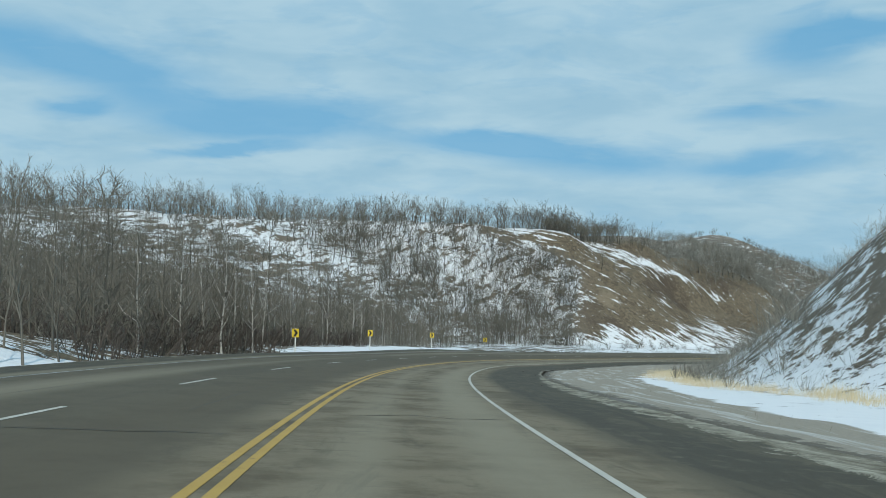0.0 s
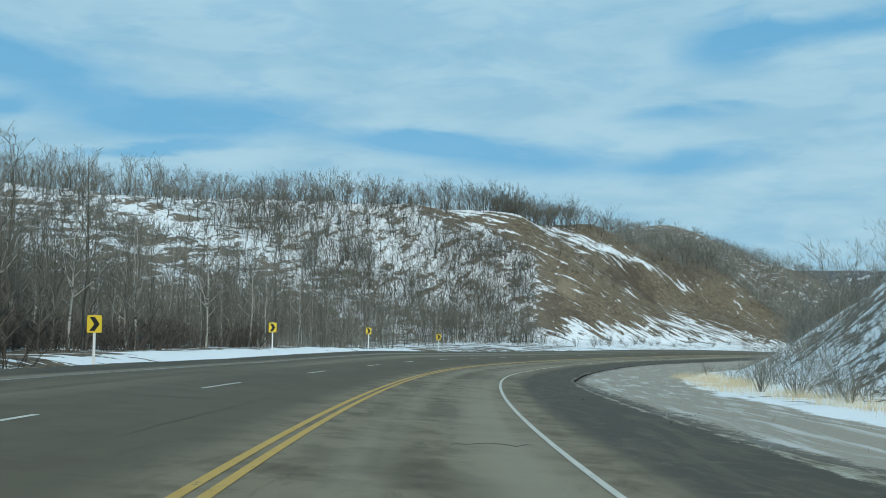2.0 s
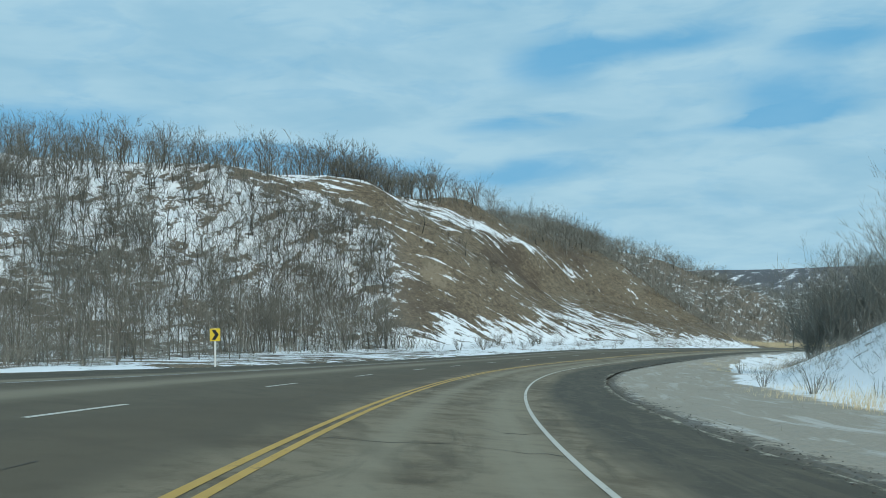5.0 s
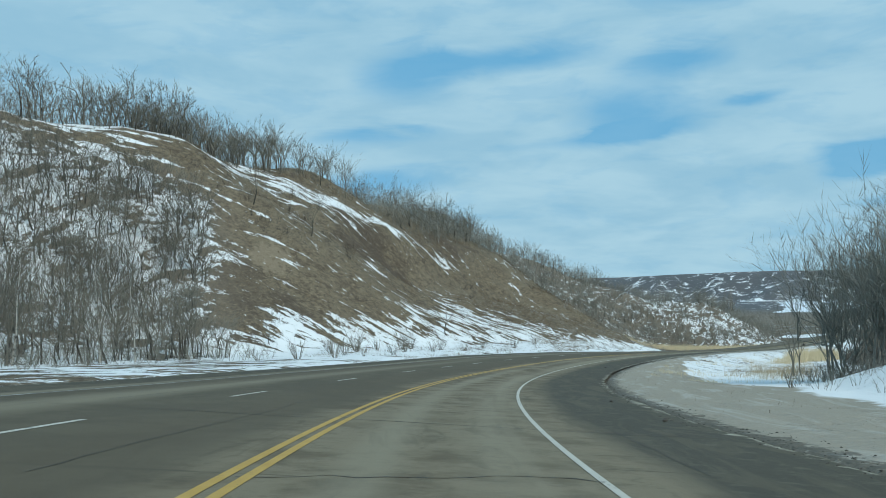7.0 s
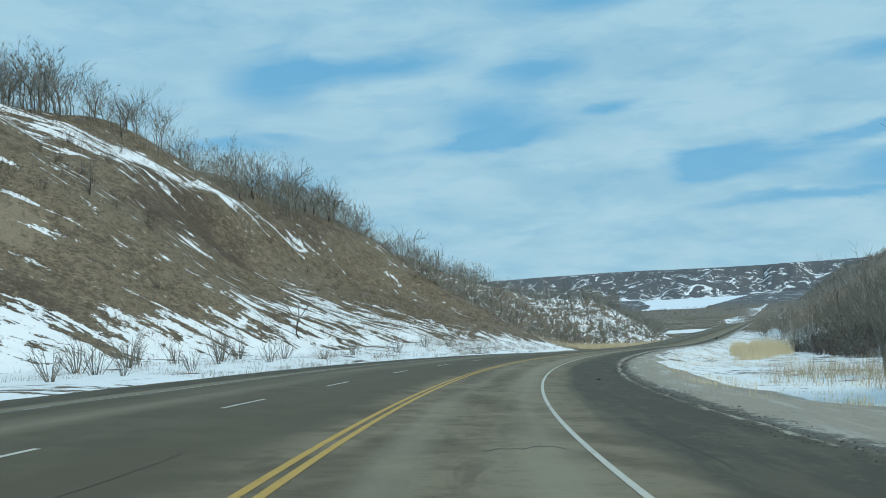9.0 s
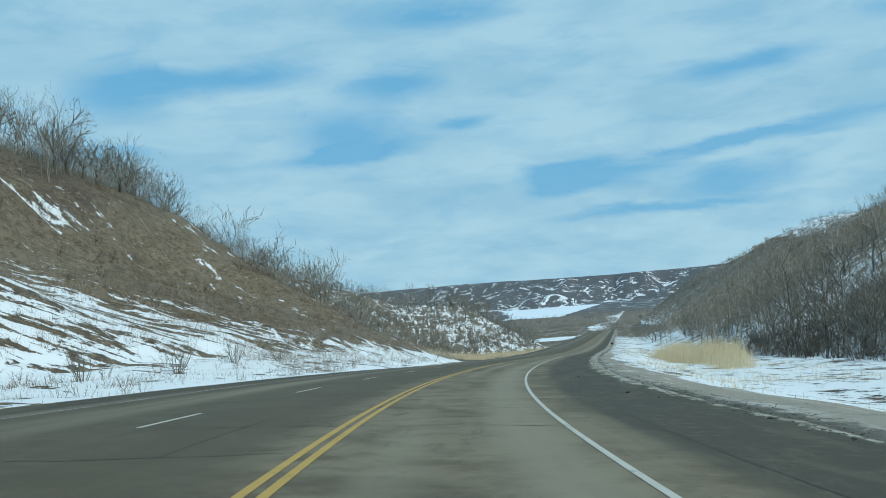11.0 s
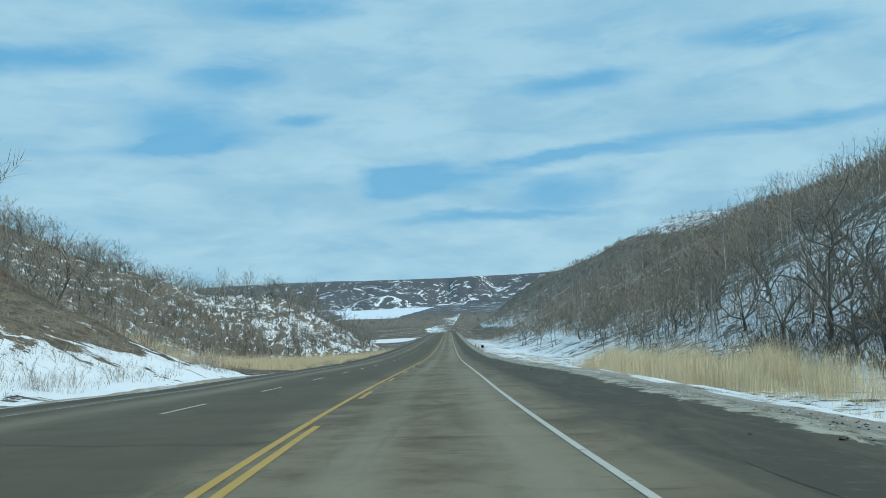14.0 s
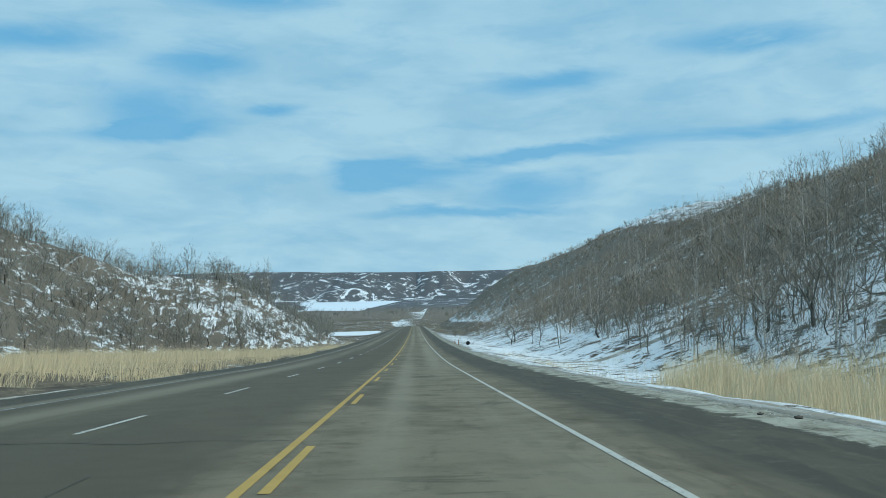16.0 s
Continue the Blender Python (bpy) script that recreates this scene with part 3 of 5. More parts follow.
# ---- mesh helpers ----
def mesh_of(name, verts, faces, mat, smooth=False):
    me = bpy.data.meshes.new(name)
    verts, faces = np.asarray(verts, np.float32), np.asarray(faces, np.int32)
    k = faces.shape[1]
    me.vertices.add(len(verts))
    me.vertices.foreach_set("co", verts.ravel())
    me.loops.add(faces.size)
    me.loops.foreach_set("vertex_index", faces.ravel())
    me.polygons.add(len(faces))
    me.polygons.foreach_set("loop_start", np.arange(0, faces.size, k, dtype=np.int32))
    if smooth:
        me.polygons.foreach_set("use_smooth", np.ones(len(faces), bool))
    me.materials.append(mat)
    me.update(calc_edges=True)
    return me


def vectors(me, name, data):
    a = me.attributes.new(name, "FLOAT_VECTOR", "POINT")
    a.data.foreach_set("vector", np.asarray(data, np.float32).ravel())


def grid_faces(rows, cols):
    i = np.arange((rows - 1) * cols).reshape(rows - 1, cols)[:, :-1].ravel()
    return np.stack([i, i + cols, i + cols + 1, i + 1], 1)[:, ::-1]


def part(name, me, parent, label=""):
    ob = new(name, me)
    ob.parent = parent
    return tagged(ob, label) if label else ob


def part_bm(name, bm, mat, parent, label=""):
    me = bpy.data.meshes.new(name)
    bm.to_mesh(me)
    bm.free()
    me.materials.append(mat)
    return part(name, me, parent, label)


# ---- ground ----
def wood_edge(u):
    """Where, along s, the wooded hillside gives way to the open slope, by the share u of its height."""
    return np.interp(u, [-0.2, 0.0, 0.15, 0.3, 0.55, 0.72, 0.86, 1.0], [218, 222, 230, 238, 247, 243, 234, 230])


def snow_track(s, n):
    """The snowed-up track that goes on beyond the brow of the road."""
    return (s > 930) & (s < 1577) & (n < np.interp(s, [930, 1005, 1185, 1577], [10, 17, 3, -18])) & (n > np.interp(s, [930, 1012, 1577], [-7, -5, -20]))


def cover_at(s, n):
    """How much snow lies, how much gravel, and how much woodland litter."""
    lf, lc = np.interp(s, LS, L_FOOT), np.interp(s, LS, L_CREST)
    rf, rc = np.interp(s, RS, R_FOOT), np.interp(s, RS, R_CREST)
    ul, ur = (n - lf) / (lc - lf), (-n - rf) / (rc - rf)
    face = smooth01((s - wood_edge(ul)) / 12) * smooth01((354 - s) / 12)
    snow_l = 0.51 - 0.13 * smooth01((190 - s) / 80) + 0.05 * smooth01((ul - 0.35) * 2) + 0.08 * smooth01((s - 185) / 20)
    reach = np.interp(s, [236, 262, 272, 284, 298, 306, 313, 319, 345], [0.15, 0.16, 0.20, 0.33, 0.32, 0.24, 0.13, 0.06, 0.03]) + 0.05 * bumps(s / 4.0, n / 9.0, 67)
    snow_face = 0.19 + (0.43 - 0.13 * smooth01((s - 290) / 20)) * smooth01((reach - ul) / 0.10) + np.interp(s, [272, 284, 302, 313], [0.24, 0.09, 0.07, 0.24]) * smooth01((0.05 - ul) * 9)
    cap = np.interp(s, [252, 262, 275, 293, 310], [1.02, 0.95, 0.86, 0.68, 0.56])
    broad = np.interp(s, [240, 256, 262, 276, 290, 310], [0.04, 0.06, 0.13, 0.14, 0.05, 0.025])
    cap = cap + 0.05 * bumps(s / 6.0, n / 6.0, 68)
    snow_face = snow_face + 0.22 * smooth01((258 - s) / 8) * smooth01((ul - 0.5) * 5) + 0.46 * np.exp(-((ul - cap) / broad) ** 2) * smooth01((s - 238) / 8) * smooth01((316 - s) / 12)
    snow_l = snow_l * (1 - face) + snow_face * face
    strip = smooth01((s - 68) / 10) * smooth01((150 - s) / 12) * smooth01((16.2 + (s - 72) * 0.03 + 1.2 * bumps(s / 6, 0.3, 63) - n) / 2)
    snow_l = np.maximum(snow_l, (0.95 + 0.3 * bumps(s / 5, n / 3, 62)) * strip)
    snow_l = np.maximum(snow_l, 0.95 * smooth01((43 + 5 * bumps(n / 5, 0.7, 64) - s) / 10) * smooth01((22 - n) / 6))
    flat = smooth01((s - 338) / 10) * smooth01((600 - s) / 20) * (n < lf)
    snow_l = snow_l * (1 - flat) + 0.2 * flat
    snow_l = np.where((s > 350) & (ul > 0), 0.31 + 0.16 * smooth01((s - 540) / 30), snow_l)
    snow_l = np.where((s > 585) & (ul <= 0), 0.22, snow_l)
    snow_r = np.interp(ur, [-0.6, 0.0, 0.15, 0.4, 1.0], [1.0, 0.74, 0.50, 0.40, 0.34]) + 0.26 * smooth01((s - 105) / 60) * smooth01((ur + 0.2) * 5)
    beyond = np.interp(ur, [-0.3, -0.05, 0.15, 0.35, 0.6, 1.0], [0.70, 0.66, 0.62, 0.54, 0.46, 0.42])
    beyond = beyond - 0.30 * smooth01((s - 400) / 60) * smooth01((ur - 0.09) * 6)
    beyond = beyond + 0.22 * np.exp(-((s - 381) / 17.0) ** 2 - ((-n - rf - 23) / 9.0) ** 2)
    snow_r = snow_r + (beyond - snow_r) * smooth01((s - 225) / 25)
    snow_r = snow_r - 0.45 * smooth01((s - 540) / 120) * (ur <= 0.1)
    snow_r = np.where((s > 585) & (s < 780) & (ur > 0.82), 0.60, snow_r)
    snow = np.where(n > 0, snow_l, snow_r)
    far = smooth01((s - 1000) / 200)
    snow = snow * (1 - far) + far * np.where(s > 2800, np.interp(s, [2800, 2980, 3150, 3300], [0.36, 0.30, 0.24, 0.10]), 0.12)
    snow = np.where(snow_track(s, n), 0.62 + 0.25 * bumps(s / 30, n / 4, 57), snow)
    field = ((s > 692) & (s < 812) & (n > 13.5) & (n < 36))
    snow = np.where(field, 1.3, snow)
    m = np.where(n > 0, n - EDGE_L, EDGE_R - n)
    wide = np.where(n > 0, 0.6, np.interp(s, [0, 60, 110, 150, 205, 240, 285, 380, 900], [6.0, 7.8, 9.0, 9.8, 10.2, 5.6, 1.8, 0.7, 0.7])) + np.where(n > 0, 0.15, 0.8) * bumps(s / 7, 0.2, 61)
    gravel = (1.0 - smooth01((m - wide * 0.75) / (wide * 0.5))) * (s < 905)
    woods = np.where(n > 0, smooth01((ul + 0.25) * 5) * (1 - face), smooth01(ur * 3))
    return np.stack([snow, gravel, np.maximum(woods, far)], -1)


def build_ground():
    s = np.concatenate([np.arange(-3000, -200, 140.0), np.arange(-200, -30, 5.0), np.arange(-30, 440, 2.1), np.arange(440, 760, 3.6), np.arange(760, 1200, 8.0), np.arange(1200, 4500, 26.0)])
    out = np.concatenate([[0, 0.35, 0.8, 1.4], np.arange(2.1, 14, 0.8), np.arange(14, 118, 2.1), np.arange(118, 190, 4.0), np.arange(190, 500, 22.0), np.arange(500, 1500, 60.0), np.array([1700, 2100, 2600, 3200])])
    n = np.concatenate([(EDGE_R - 0.0 - out)[::-1], [EDGE_R + 0.25, EDGE_L - 0.25], EDGE_L + out])
    sg, ng = np.meshgrid(s, n, indexing="ij")
    x, y = place(sg, ng)
    z = ground_z(sg, ng)
    z = np.where(sg > 905, np.where((ng <= EDGE_L) & (ng >= EDGE_R), z + 0.3, z), z)
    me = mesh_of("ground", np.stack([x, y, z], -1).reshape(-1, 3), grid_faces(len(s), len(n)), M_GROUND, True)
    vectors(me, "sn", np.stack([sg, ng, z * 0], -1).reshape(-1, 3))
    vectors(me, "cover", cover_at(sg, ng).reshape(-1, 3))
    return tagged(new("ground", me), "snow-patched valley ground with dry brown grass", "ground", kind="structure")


def ribbon(name, s, n0, n1, mat, lift, parent=None, label="", wander=None, cols=2):
    """A strip on the road's surface between the offsets n0 and n1."""
    s = np.asarray(s, float)
    ns = np.linspace(0, 1, cols)[None, :] * (np.asarray(n1) - np.asarray(n0)).reshape(-1, 1) + np.asarray(n0).reshape(-1, 1)
    ns = np.broadcast_to(ns, (len(s), cols))
    sg = np.repeat(s[:, None], cols, 1)
    if wander is not None:
        ns = ns + wander[:, None]
    x, y = place(sg, ns)
    _, _, _, _, z, bank = road_at(sg)
    z = z + bank * ns + lift
    me = mesh_of(name, np.stack([x, y, z], -1).reshape(-1, 3), grid_faces(len(s), cols), mat, True)
    vectors(me, "sn", np.stack([sg, ns, z * 0], -1).reshape(-1, 3))
    return part(name, me, parent, label) if parent else new(name, me)


ground = build_ground()
ROAD_S = np.concatenate([np.arange(-120, 440, 1.0), np.arange(440, 912, 4.0)])
road = tagged(ribbon("road", ROAD_S, EDGE_R - 0.28 * np.abs(bumps(ROAD_S / 2.6, 0.4, 65, 3)), EDGE_L + 0.1 * bumps(ROAD_S / 3.0, 0.8, 66, 2), M_ROAD, 0.0, cols=35), "worn grey-brown asphalt highway with cracked lanes", "road", kind="structure")


def marks():
    rng = random.Random(4)
    for a, b in ((0.055, 0.17), (-0.17, -0.055)):
        if a > 0:
            ribbon("yellow_line", ROAD_S, a, b, M_YELLOW, 0.006, road, "worn solid yellow line")
        else:
            ribbon("yellow_line", ROAD_S[ROAD_S < 300], a, b, M_YELLOW, 0.006, road, "worn solid yellow line")
            for k in range(26):
                s0 = 306.8 + 11.8 * k
                ribbon("yellow_dash", np.linspace(s0, s0 + 3.7, 4), a - 0.02, b - 0.02, M_YELLOW, 0.006, road)
    ribbon("edge_line", ROAD_S, -3.765, -3.665, M_WHITE, 0.006, road, "white edge line")
    ribbon("edge_line", ROAD_S, 7.45, 7.58, M_FAINT, 0.006, road, "faded white edge line")
    for k in range(-4, 60):
        s0 = float(np.interp(k, DASH_K, DASH_S))
        ribbon("lane_dash", np.linspace(s0, s0 + 3.6, 5), 3.67, 3.78, M_WHITE, 0.006, road)
    s = -8.0
    while s < 400:
        s += rng.uniform(3, 9)
        n0, n1 = rng.choice(((-7.0, 9.0), (-3.7, 0.0), (-3.6, -2.3), (0.2, 7.2), (-3.7, 3.6), (-3.4, -2.2)))
        cuts = np.linspace(n0, n1, 14)
        ss = s + np.cumsum([rng.uniform(-0.26, 0.26) for _ in cuts])
        w = np.array([rng.uniform(0.006, 0.032) for _ in cuts])
        sg = np.stack([ss - w, ss + w], 1)
        ng = np.stack([cuts, cuts], 1)
        x, y = place(sg, ng)
        _, _, _, _, z, bank = road_at(sg)
        me = mesh_of("crack_seal", np.stack([x, y, z + bank * ng + 0.004], -1).reshape(-1, 3), grid_faces(len(cuts), 2), M_TAR)
        part("crack_seal", me, road)
    for lane in (1.85, 5.55, -5.2):
        s = -10.0 + lane
        while s < 330:
            ln = rng.uniform(5, 22)
            ss = np.arange(s, s + ln, 0.7)
            drift = np.cumsum([rng.uniform(-0.035, 0.035) for _ in ss])
            w = np.array([rng.uniform(0.004, 0.013) for _ in ss])
            ribbon("crack_seal", ss, lane - w, lane + w, M_TAR, 0.004, road, wander=drift)
            s += ln + rng.uniform(6, 40)


# where the lane dashes begin
DASH_K = (-4, -1, 0, 1, 2, 3, 4, 5, 6, 7, 9, 10, 11, 12, 13, 14, 15, 18, 19, 20, 21, 22, 23, 24, 25, 26, 27, 60)
DASH_S = (-24.0, 11.4, 22.1, 34.0, 46.6, 58.6, 71.8, 85.8, 97.6, 111.2, 137.9, 152.8, 165.0, 178.9, 193.3, 205.0, 215.9, 255.0, 267.0, 278.7, 290.0, 303.3, 313.8, 325.0, 336.4, 347.4, 359.8, 756.0)
marks()


def build_lake():
    s, n = np.linspace(1330, 2960, 40), np.linspace(-1500, 1500, 60)
    sg, ng = np.meshgrid(s, n, indexing="ij")
    x, y = place(sg, ng)
    me = mesh_of("lake", np.stack([x, y, x * 0 - 46.0], -1).reshape(-1, 3), grid_faces(len(s), len(n)), M_ICE)
    tagged(new("lake", me), "frozen lake covered with flat white snow", "lake", kind="structure")


build_lake()


# ---- bare trees ----
class Wood:
    """Collects tapered branches as triangles."""

    def __init__(self):
        self.v, self.f, self.count = [], [], 0

    def limb(self, pts, radii, sides=3):
        pts = np.asarray(pts, float)
        rings = []
        axis = pts[-1] - pts[0]
        axis /= np.linalg.norm(axis) + 1e-9
        side = np.cross(axis, (0.31, 0.87, 0.13))
        side /= np.linalg.norm(side) + 1e-9
        other = np.cross(axis, side)
        ang = np.arange(sides) * 2 * np.pi / sides
        for p, r in zip(pts, radii):
            rings.append(p + r * (np.cos(ang)[:, None] * side + np.sin(ang)[:, None] * other))
        b = self.count
        v = np.concatenate(rings)
        f = []
        for k in range(len(pts) - 1):
            for j in range(sides):
                a0, a1 = b + k * sides + j, b + k * sides + (j + 1) % sides
                f += [(a0, a1, a1 + sides), (a0, a1 + sides, a0 + sides)]
        self.v.append(v)
        self.f.append(np.array(f))
        self.count += len(v)

    def twig(self, a, b, w):
        d = b - a
        side = np.cross(d, (0.2, 0.5, 0.7))
        side = side / (np.linalg.norm(side) + 1e-9) * w
        self.v.append(np.array([a - side, a + side, b]))
        self.f.append(np.array([[self.count, self.count + 1, self.count + 2]]))
        self.count += 3

    def arrays(self):
        return np.concatenate(self.v), np.concatenate(self.f)


def make_tree(seed, height, limbs, forks, twigs, spread=0.32, bare=0.3, lean=0.05, width=1.0, twig_w=0.016, flat=False):
    """Trunk and crown of a leafless tree of that height, as two sets of triangles."""
    rng = np.random.RandomState(seed)
    trunk, crown = Wood(), Wood()
    steps = 4 if flat else 6
    drift = np.cumsum(rng.normal(0, lean, (steps, 2)) * height / steps, axis=0)
    pts = np.concatenate([np.zeros((1, 3)), np.concatenate([drift, (np.arange(1, steps + 1) / steps * height)[:, None]], 1)])
    r0 = (0.0068 * height + 0.012) * width
    radii = r0 * np.linspace(1.0, 0.12, steps + 1)
    radii[0] *= 1.3
    pts[0, 2] = -0.4
    trunk.limb(pts, radii, 3 if flat else 5)
    for k in range(limbs):
        t = bare + (0.97 - bare) * (k + rng.rand()) / limbs
        i = min(int(t * steps), steps - 1)
        base = pts[i] + (pts[i + 1] - pts[i]) * (t * steps - i)
        az = k * 2.4 + rng.normal(0, 0.5)
        rise = rng.uniform(0.5, 1.15)
        ln = height * spread * (1.25 - 0.85 * t) * rng.uniform(0.7, 1.25)
        d = np.array([np.cos(az) * np.cos(rise), np.sin(az) * np.cos(rise), np.sin(rise)])
        mid = base + d * ln * 0.5 + rng.normal(0, 0.06, 3) * ln
        tip = mid + (d + np.array([0, 0, 0.35]) + rng.normal(0, 0.2, 3)) * ln * 0.5
        rr = r0 * (1 - t) * 0.5 + 0.012
        if flat:
            crown.twig(base, tip, max(rr * 1.1, twig_w * 1.4))
            mid = (base + tip) / 2
        else:
            (trunk if t < 0.6 else crown).limb([base, mid, tip], [rr, rr * 0.65, rr * 0.2])
        for q in range(forks):
            u = 0.25 + 0.7 * (q + rng.rand()) / forks
            b0 = base + (mid - base) * u * 2 if u < 0.5 else mid + (tip - mid) * (u * 2 - 1)
            dd = d + rng.normal(0, 0.55, 3) + np.array([0, 0, 0.3])
            b1 = b0 + dd / np.linalg.norm(dd) * ln * rng.uniform(0.3, 0.55)
            crown.twig(b0, b1, max(rr * 0.42, twig_w * 0.9))
            for w in range(twigs):
                v = rng.uniform(0.2, 1.0)
                c0 = b0 + (b1 - b0) * v
                e = dd / np.linalg.norm(dd) + rng.normal(0, 0.6, 3)
                c1 = c0 + e / np.linalg.norm(e) * ln * rng.uniform(0.16, 0.34)
                crown.twig(c0, c1, twig_w)
    return trunk.arrays(), crown.arrays()


def fork_tree(seed, height, split, bole=0.3, spread=0.6, lift=0.22, gnarl=0.12, width=1.0, twig_w=0.02, solid=1):
    """A leafless tree whose bole forks again and again into a rounded crown; the first orders are round limbs."""
    rng = np.random.RandomState(seed)
    trunk, crown = Wood(), Wood()
    r0 = (0.010 * height + 0.012) * width

    def grow(base, d, ln, r, level):
        bend = rng.normal(0, gnarl, 3)
        mid = base + d * ln * 0.5 + bend * ln * 0.5
        tip = base + d * ln + bend * ln * 0.25
        if level <= solid:
            (trunk if level == 0 else crown).limb([base, mid, tip], [r, r * 0.8, r * 0.6], 4 if level == 0 and solid > 1 else 3)
        else:
            crown.twig(base, tip, max(r * 0.8, twig_w))
        if level >= len(split):
            return
        turn = rng.uniform(0, 6.283)
        for q in range(split[level]):
            u = rng.uniform(0.35, 1.0) if level else rng.uniform(0.6, 1.0)
            start = base + (mid - base) * u * 2 if u < 0.5 else mid + (tip - mid) * (u * 2 - 1)
            az = turn + q * 6.283 / split[level] + rng.normal(0, 0.4)
            side = np.cross(d, (0.3, 0.2, 0.9))
            side /= np.linalg.norm(side) + 1e-9
            e = d + (side * math.cos(az) + np.cross(d, side) * math.sin(az)) * spread * rng.uniform(0.6, 1.4) + np.array([0, 0, lift])
            e /= np.linalg.norm(e)
            step = (height * (1 - bole) * 0.46 if level == 0 else ln * 0.72) * rng.uniform(0.75, 1.2)
            grow(start, e, step * (0.62 if level + 1 == len(split) else 1.0), r * 0.55, level + 1)

    d = np.array([rng.normal(0, 0.06), rng.normal(0, 0.06), 1.0])
    grow(np.array([0.0, 0.0, -0.3]), d / np.linalg.norm(d), height * bole, r0, 0)
    return trunk.arrays(), crown.arrays()


def make_shrub(seed, height, stems, twigs, twig_w=0.014):
    rng = np.random.RandomState(seed)
    w = Wood()
    for k in range(stems):
        az, out = rng.uniform(0, 6.28), rng.uniform(0.1, 0.75)
        base = np.array([math.cos(az), math.sin(az), 0]) * rng.uniform(0, 0.12) * height
        tip = base + np.array([math.cos(az) * out, math.sin(az) * out, 1.0]) * height * rng.uniform(0.55, 1.0)
        mid = (base + tip) / 2 + rng.normal(0, 0.05, 3) * height
        base[2] = -0.15
        w.limb([base, mid, tip], [0.022, 0.015, 0.004])
        for q in range(twigs):
            u = rng.uniform(0.3, 1)
            b0 = base + (mid - base) * u * 2 if u < 0.5 else mid + (tip - mid) * (u * 2 - 1)
            d = np.array([math.cos(az), math.sin(az), 0.9]) + rng.normal(0, 0.6, 3)
            w.twig(b0, b0 + d / np.linalg.norm(d) * height * rng.uniform(0.15, 0.4), twig_w)
    return w.arrays()


def tri_mesh(name, arrays, mat):
    return mesh_of(name, arrays[0], arrays[1], mat)


def spots(seed, count, s0, s1, n0, n1, keep=None):
    rng = np.random.RandomState(seed)
    s, n = rng.uniform(s0, s1, count), rng.uniform(n0, n1, count)
    if keep is not None:
        ok = rng.rand(count) < keep(s, n)
        s, n = s[ok], n[ok]
    return s, n


def plant_joined(name, kinds, s, n, seed, mats, label, size=(0.75, 1.2), category="trees"):
    """Many trees as one object of trunks and one of crowns: woods that nobody could count."""
    rng = np.random.RandomState(seed)
    x, y = place(s, n)
    z = ground_z(s, n)
    pick = rng.randint(0, len(kinds), len(s))
    turn, scale = rng.uniform(0, 6.283, len(s)), rng.uniform(*size, len(s))
    root = tagged(new(name), label, category, kind="stuff")
    for layer, pname in ((0, "trunks"), (1, "crowns")):
        vs, fs, base = [], [], 0
        for k, kind in enumerate(kinds):
            v, f = kind[layer]
            idx = np.where(pick == k)[0]
            if not len(idx):
                continue
            c, si = np.cos(turn[idx])[:, None], np.sin(turn[idx])[:, None]
            sc = scale[idx][:, None]
            vx = (v[None, :, 0] * c - v[None, :, 1] * si) * sc + x[idx][:, None]
            vy = (v[None, :, 0] * si + v[None, :, 1] * c) * sc + y[idx][:, None]
            vz = v[None, :, 2] * sc + z[idx][:, None]
            vs.append(np.stack([vx, vy, vz], -1).reshape(-1, 3))
            fs.append((f[None] + (np.arange(len(idx)) * len(v))[:, None, None] + base).reshape(-1, 3))
            base += len(idx) * len(v)
        if vs:
            part(pname, mesh_of(pname, np.concatenate(vs), np.concatenate(fs), mats[layer]), root)
    return root


def make_brush(seed, height, stems, twigs, w=0.014):
    """A cheap clump of thin bare rods."""
    rng = np.random.RandomState(seed)
    b = Wood()
    for k in range(stems):
        az, out = rng.uniform(0, 6.28), rng.uniform(0.1, 0.9)
        a0 = np.array([math.cos(az), math.sin(az), 0]) * rng.uniform(0, 0.35) * height
        a0[2] = -0.1
        d = np.array([math.cos(az) * out, math.sin(az) * out, 1.0])
        a1 = a0 + d * height * rng.uniform(0.5, 1.0)
        b.twig(a0, a1, w * 1.3)
        for q in range(twigs):
            c0 = a0 + (a1 - a0) * rng.uniform(0.25, 0.95)
            e = 0.6 * d / np.linalg.norm(d) + rng.normal(0, 0.6, 3)
            b.twig(c0, c0 + e / np.linalg.norm(e) * height * rng.uniform(0.14, 0.34), w)
    return b.arrays()


NEAR = [fork_tree(60 + k, 10.5, (4, 3, 4, 5), bole=0.30, spread=0.50, lift=0.20, gnarl=0.16, width=0.8, twig_w=0.011, solid=2) for k in range(8)]
TALL = [make_tree(80 + k, 10.0, 20, 5, 6, spread=0.22, bare=0.22, width=1.2, lean=0.05, twig_w=0.011) for k in range(7)]
PALE = [make_tree(150 + k, 9.5, 13, 3, 3, spread=0.24, bare=0.3, width=1.5, lean=0.07, twig_w=0.018, flat=True) for k in range(5)]
BUSHY = [fork_tree(70 + k, 10.5, (5, 4, 4, 5), bole=0.30, spread=0.62, lift=0.20, gnarl=0.30, width=0.75, twig_w=0.012, solid=2) for k in range(4)]
OAK = [fork_tree(95 + k, 8.5, (4, 3, 3, 5), bole=0.26, spread=0.85, lift=0.10, gnarl=0.28, width=1.9, twig_w=0.013, solid=3) for k in range(5)]
MID = [fork_tree(100 + k, 9.0, (3, 3, 3, 5), bole=0.28 + 0.03 * (k % 4), spread=0.62, lift=0.16, gnarl=0.22, width=1.2, twig_w=0.026) for k in range(9)]
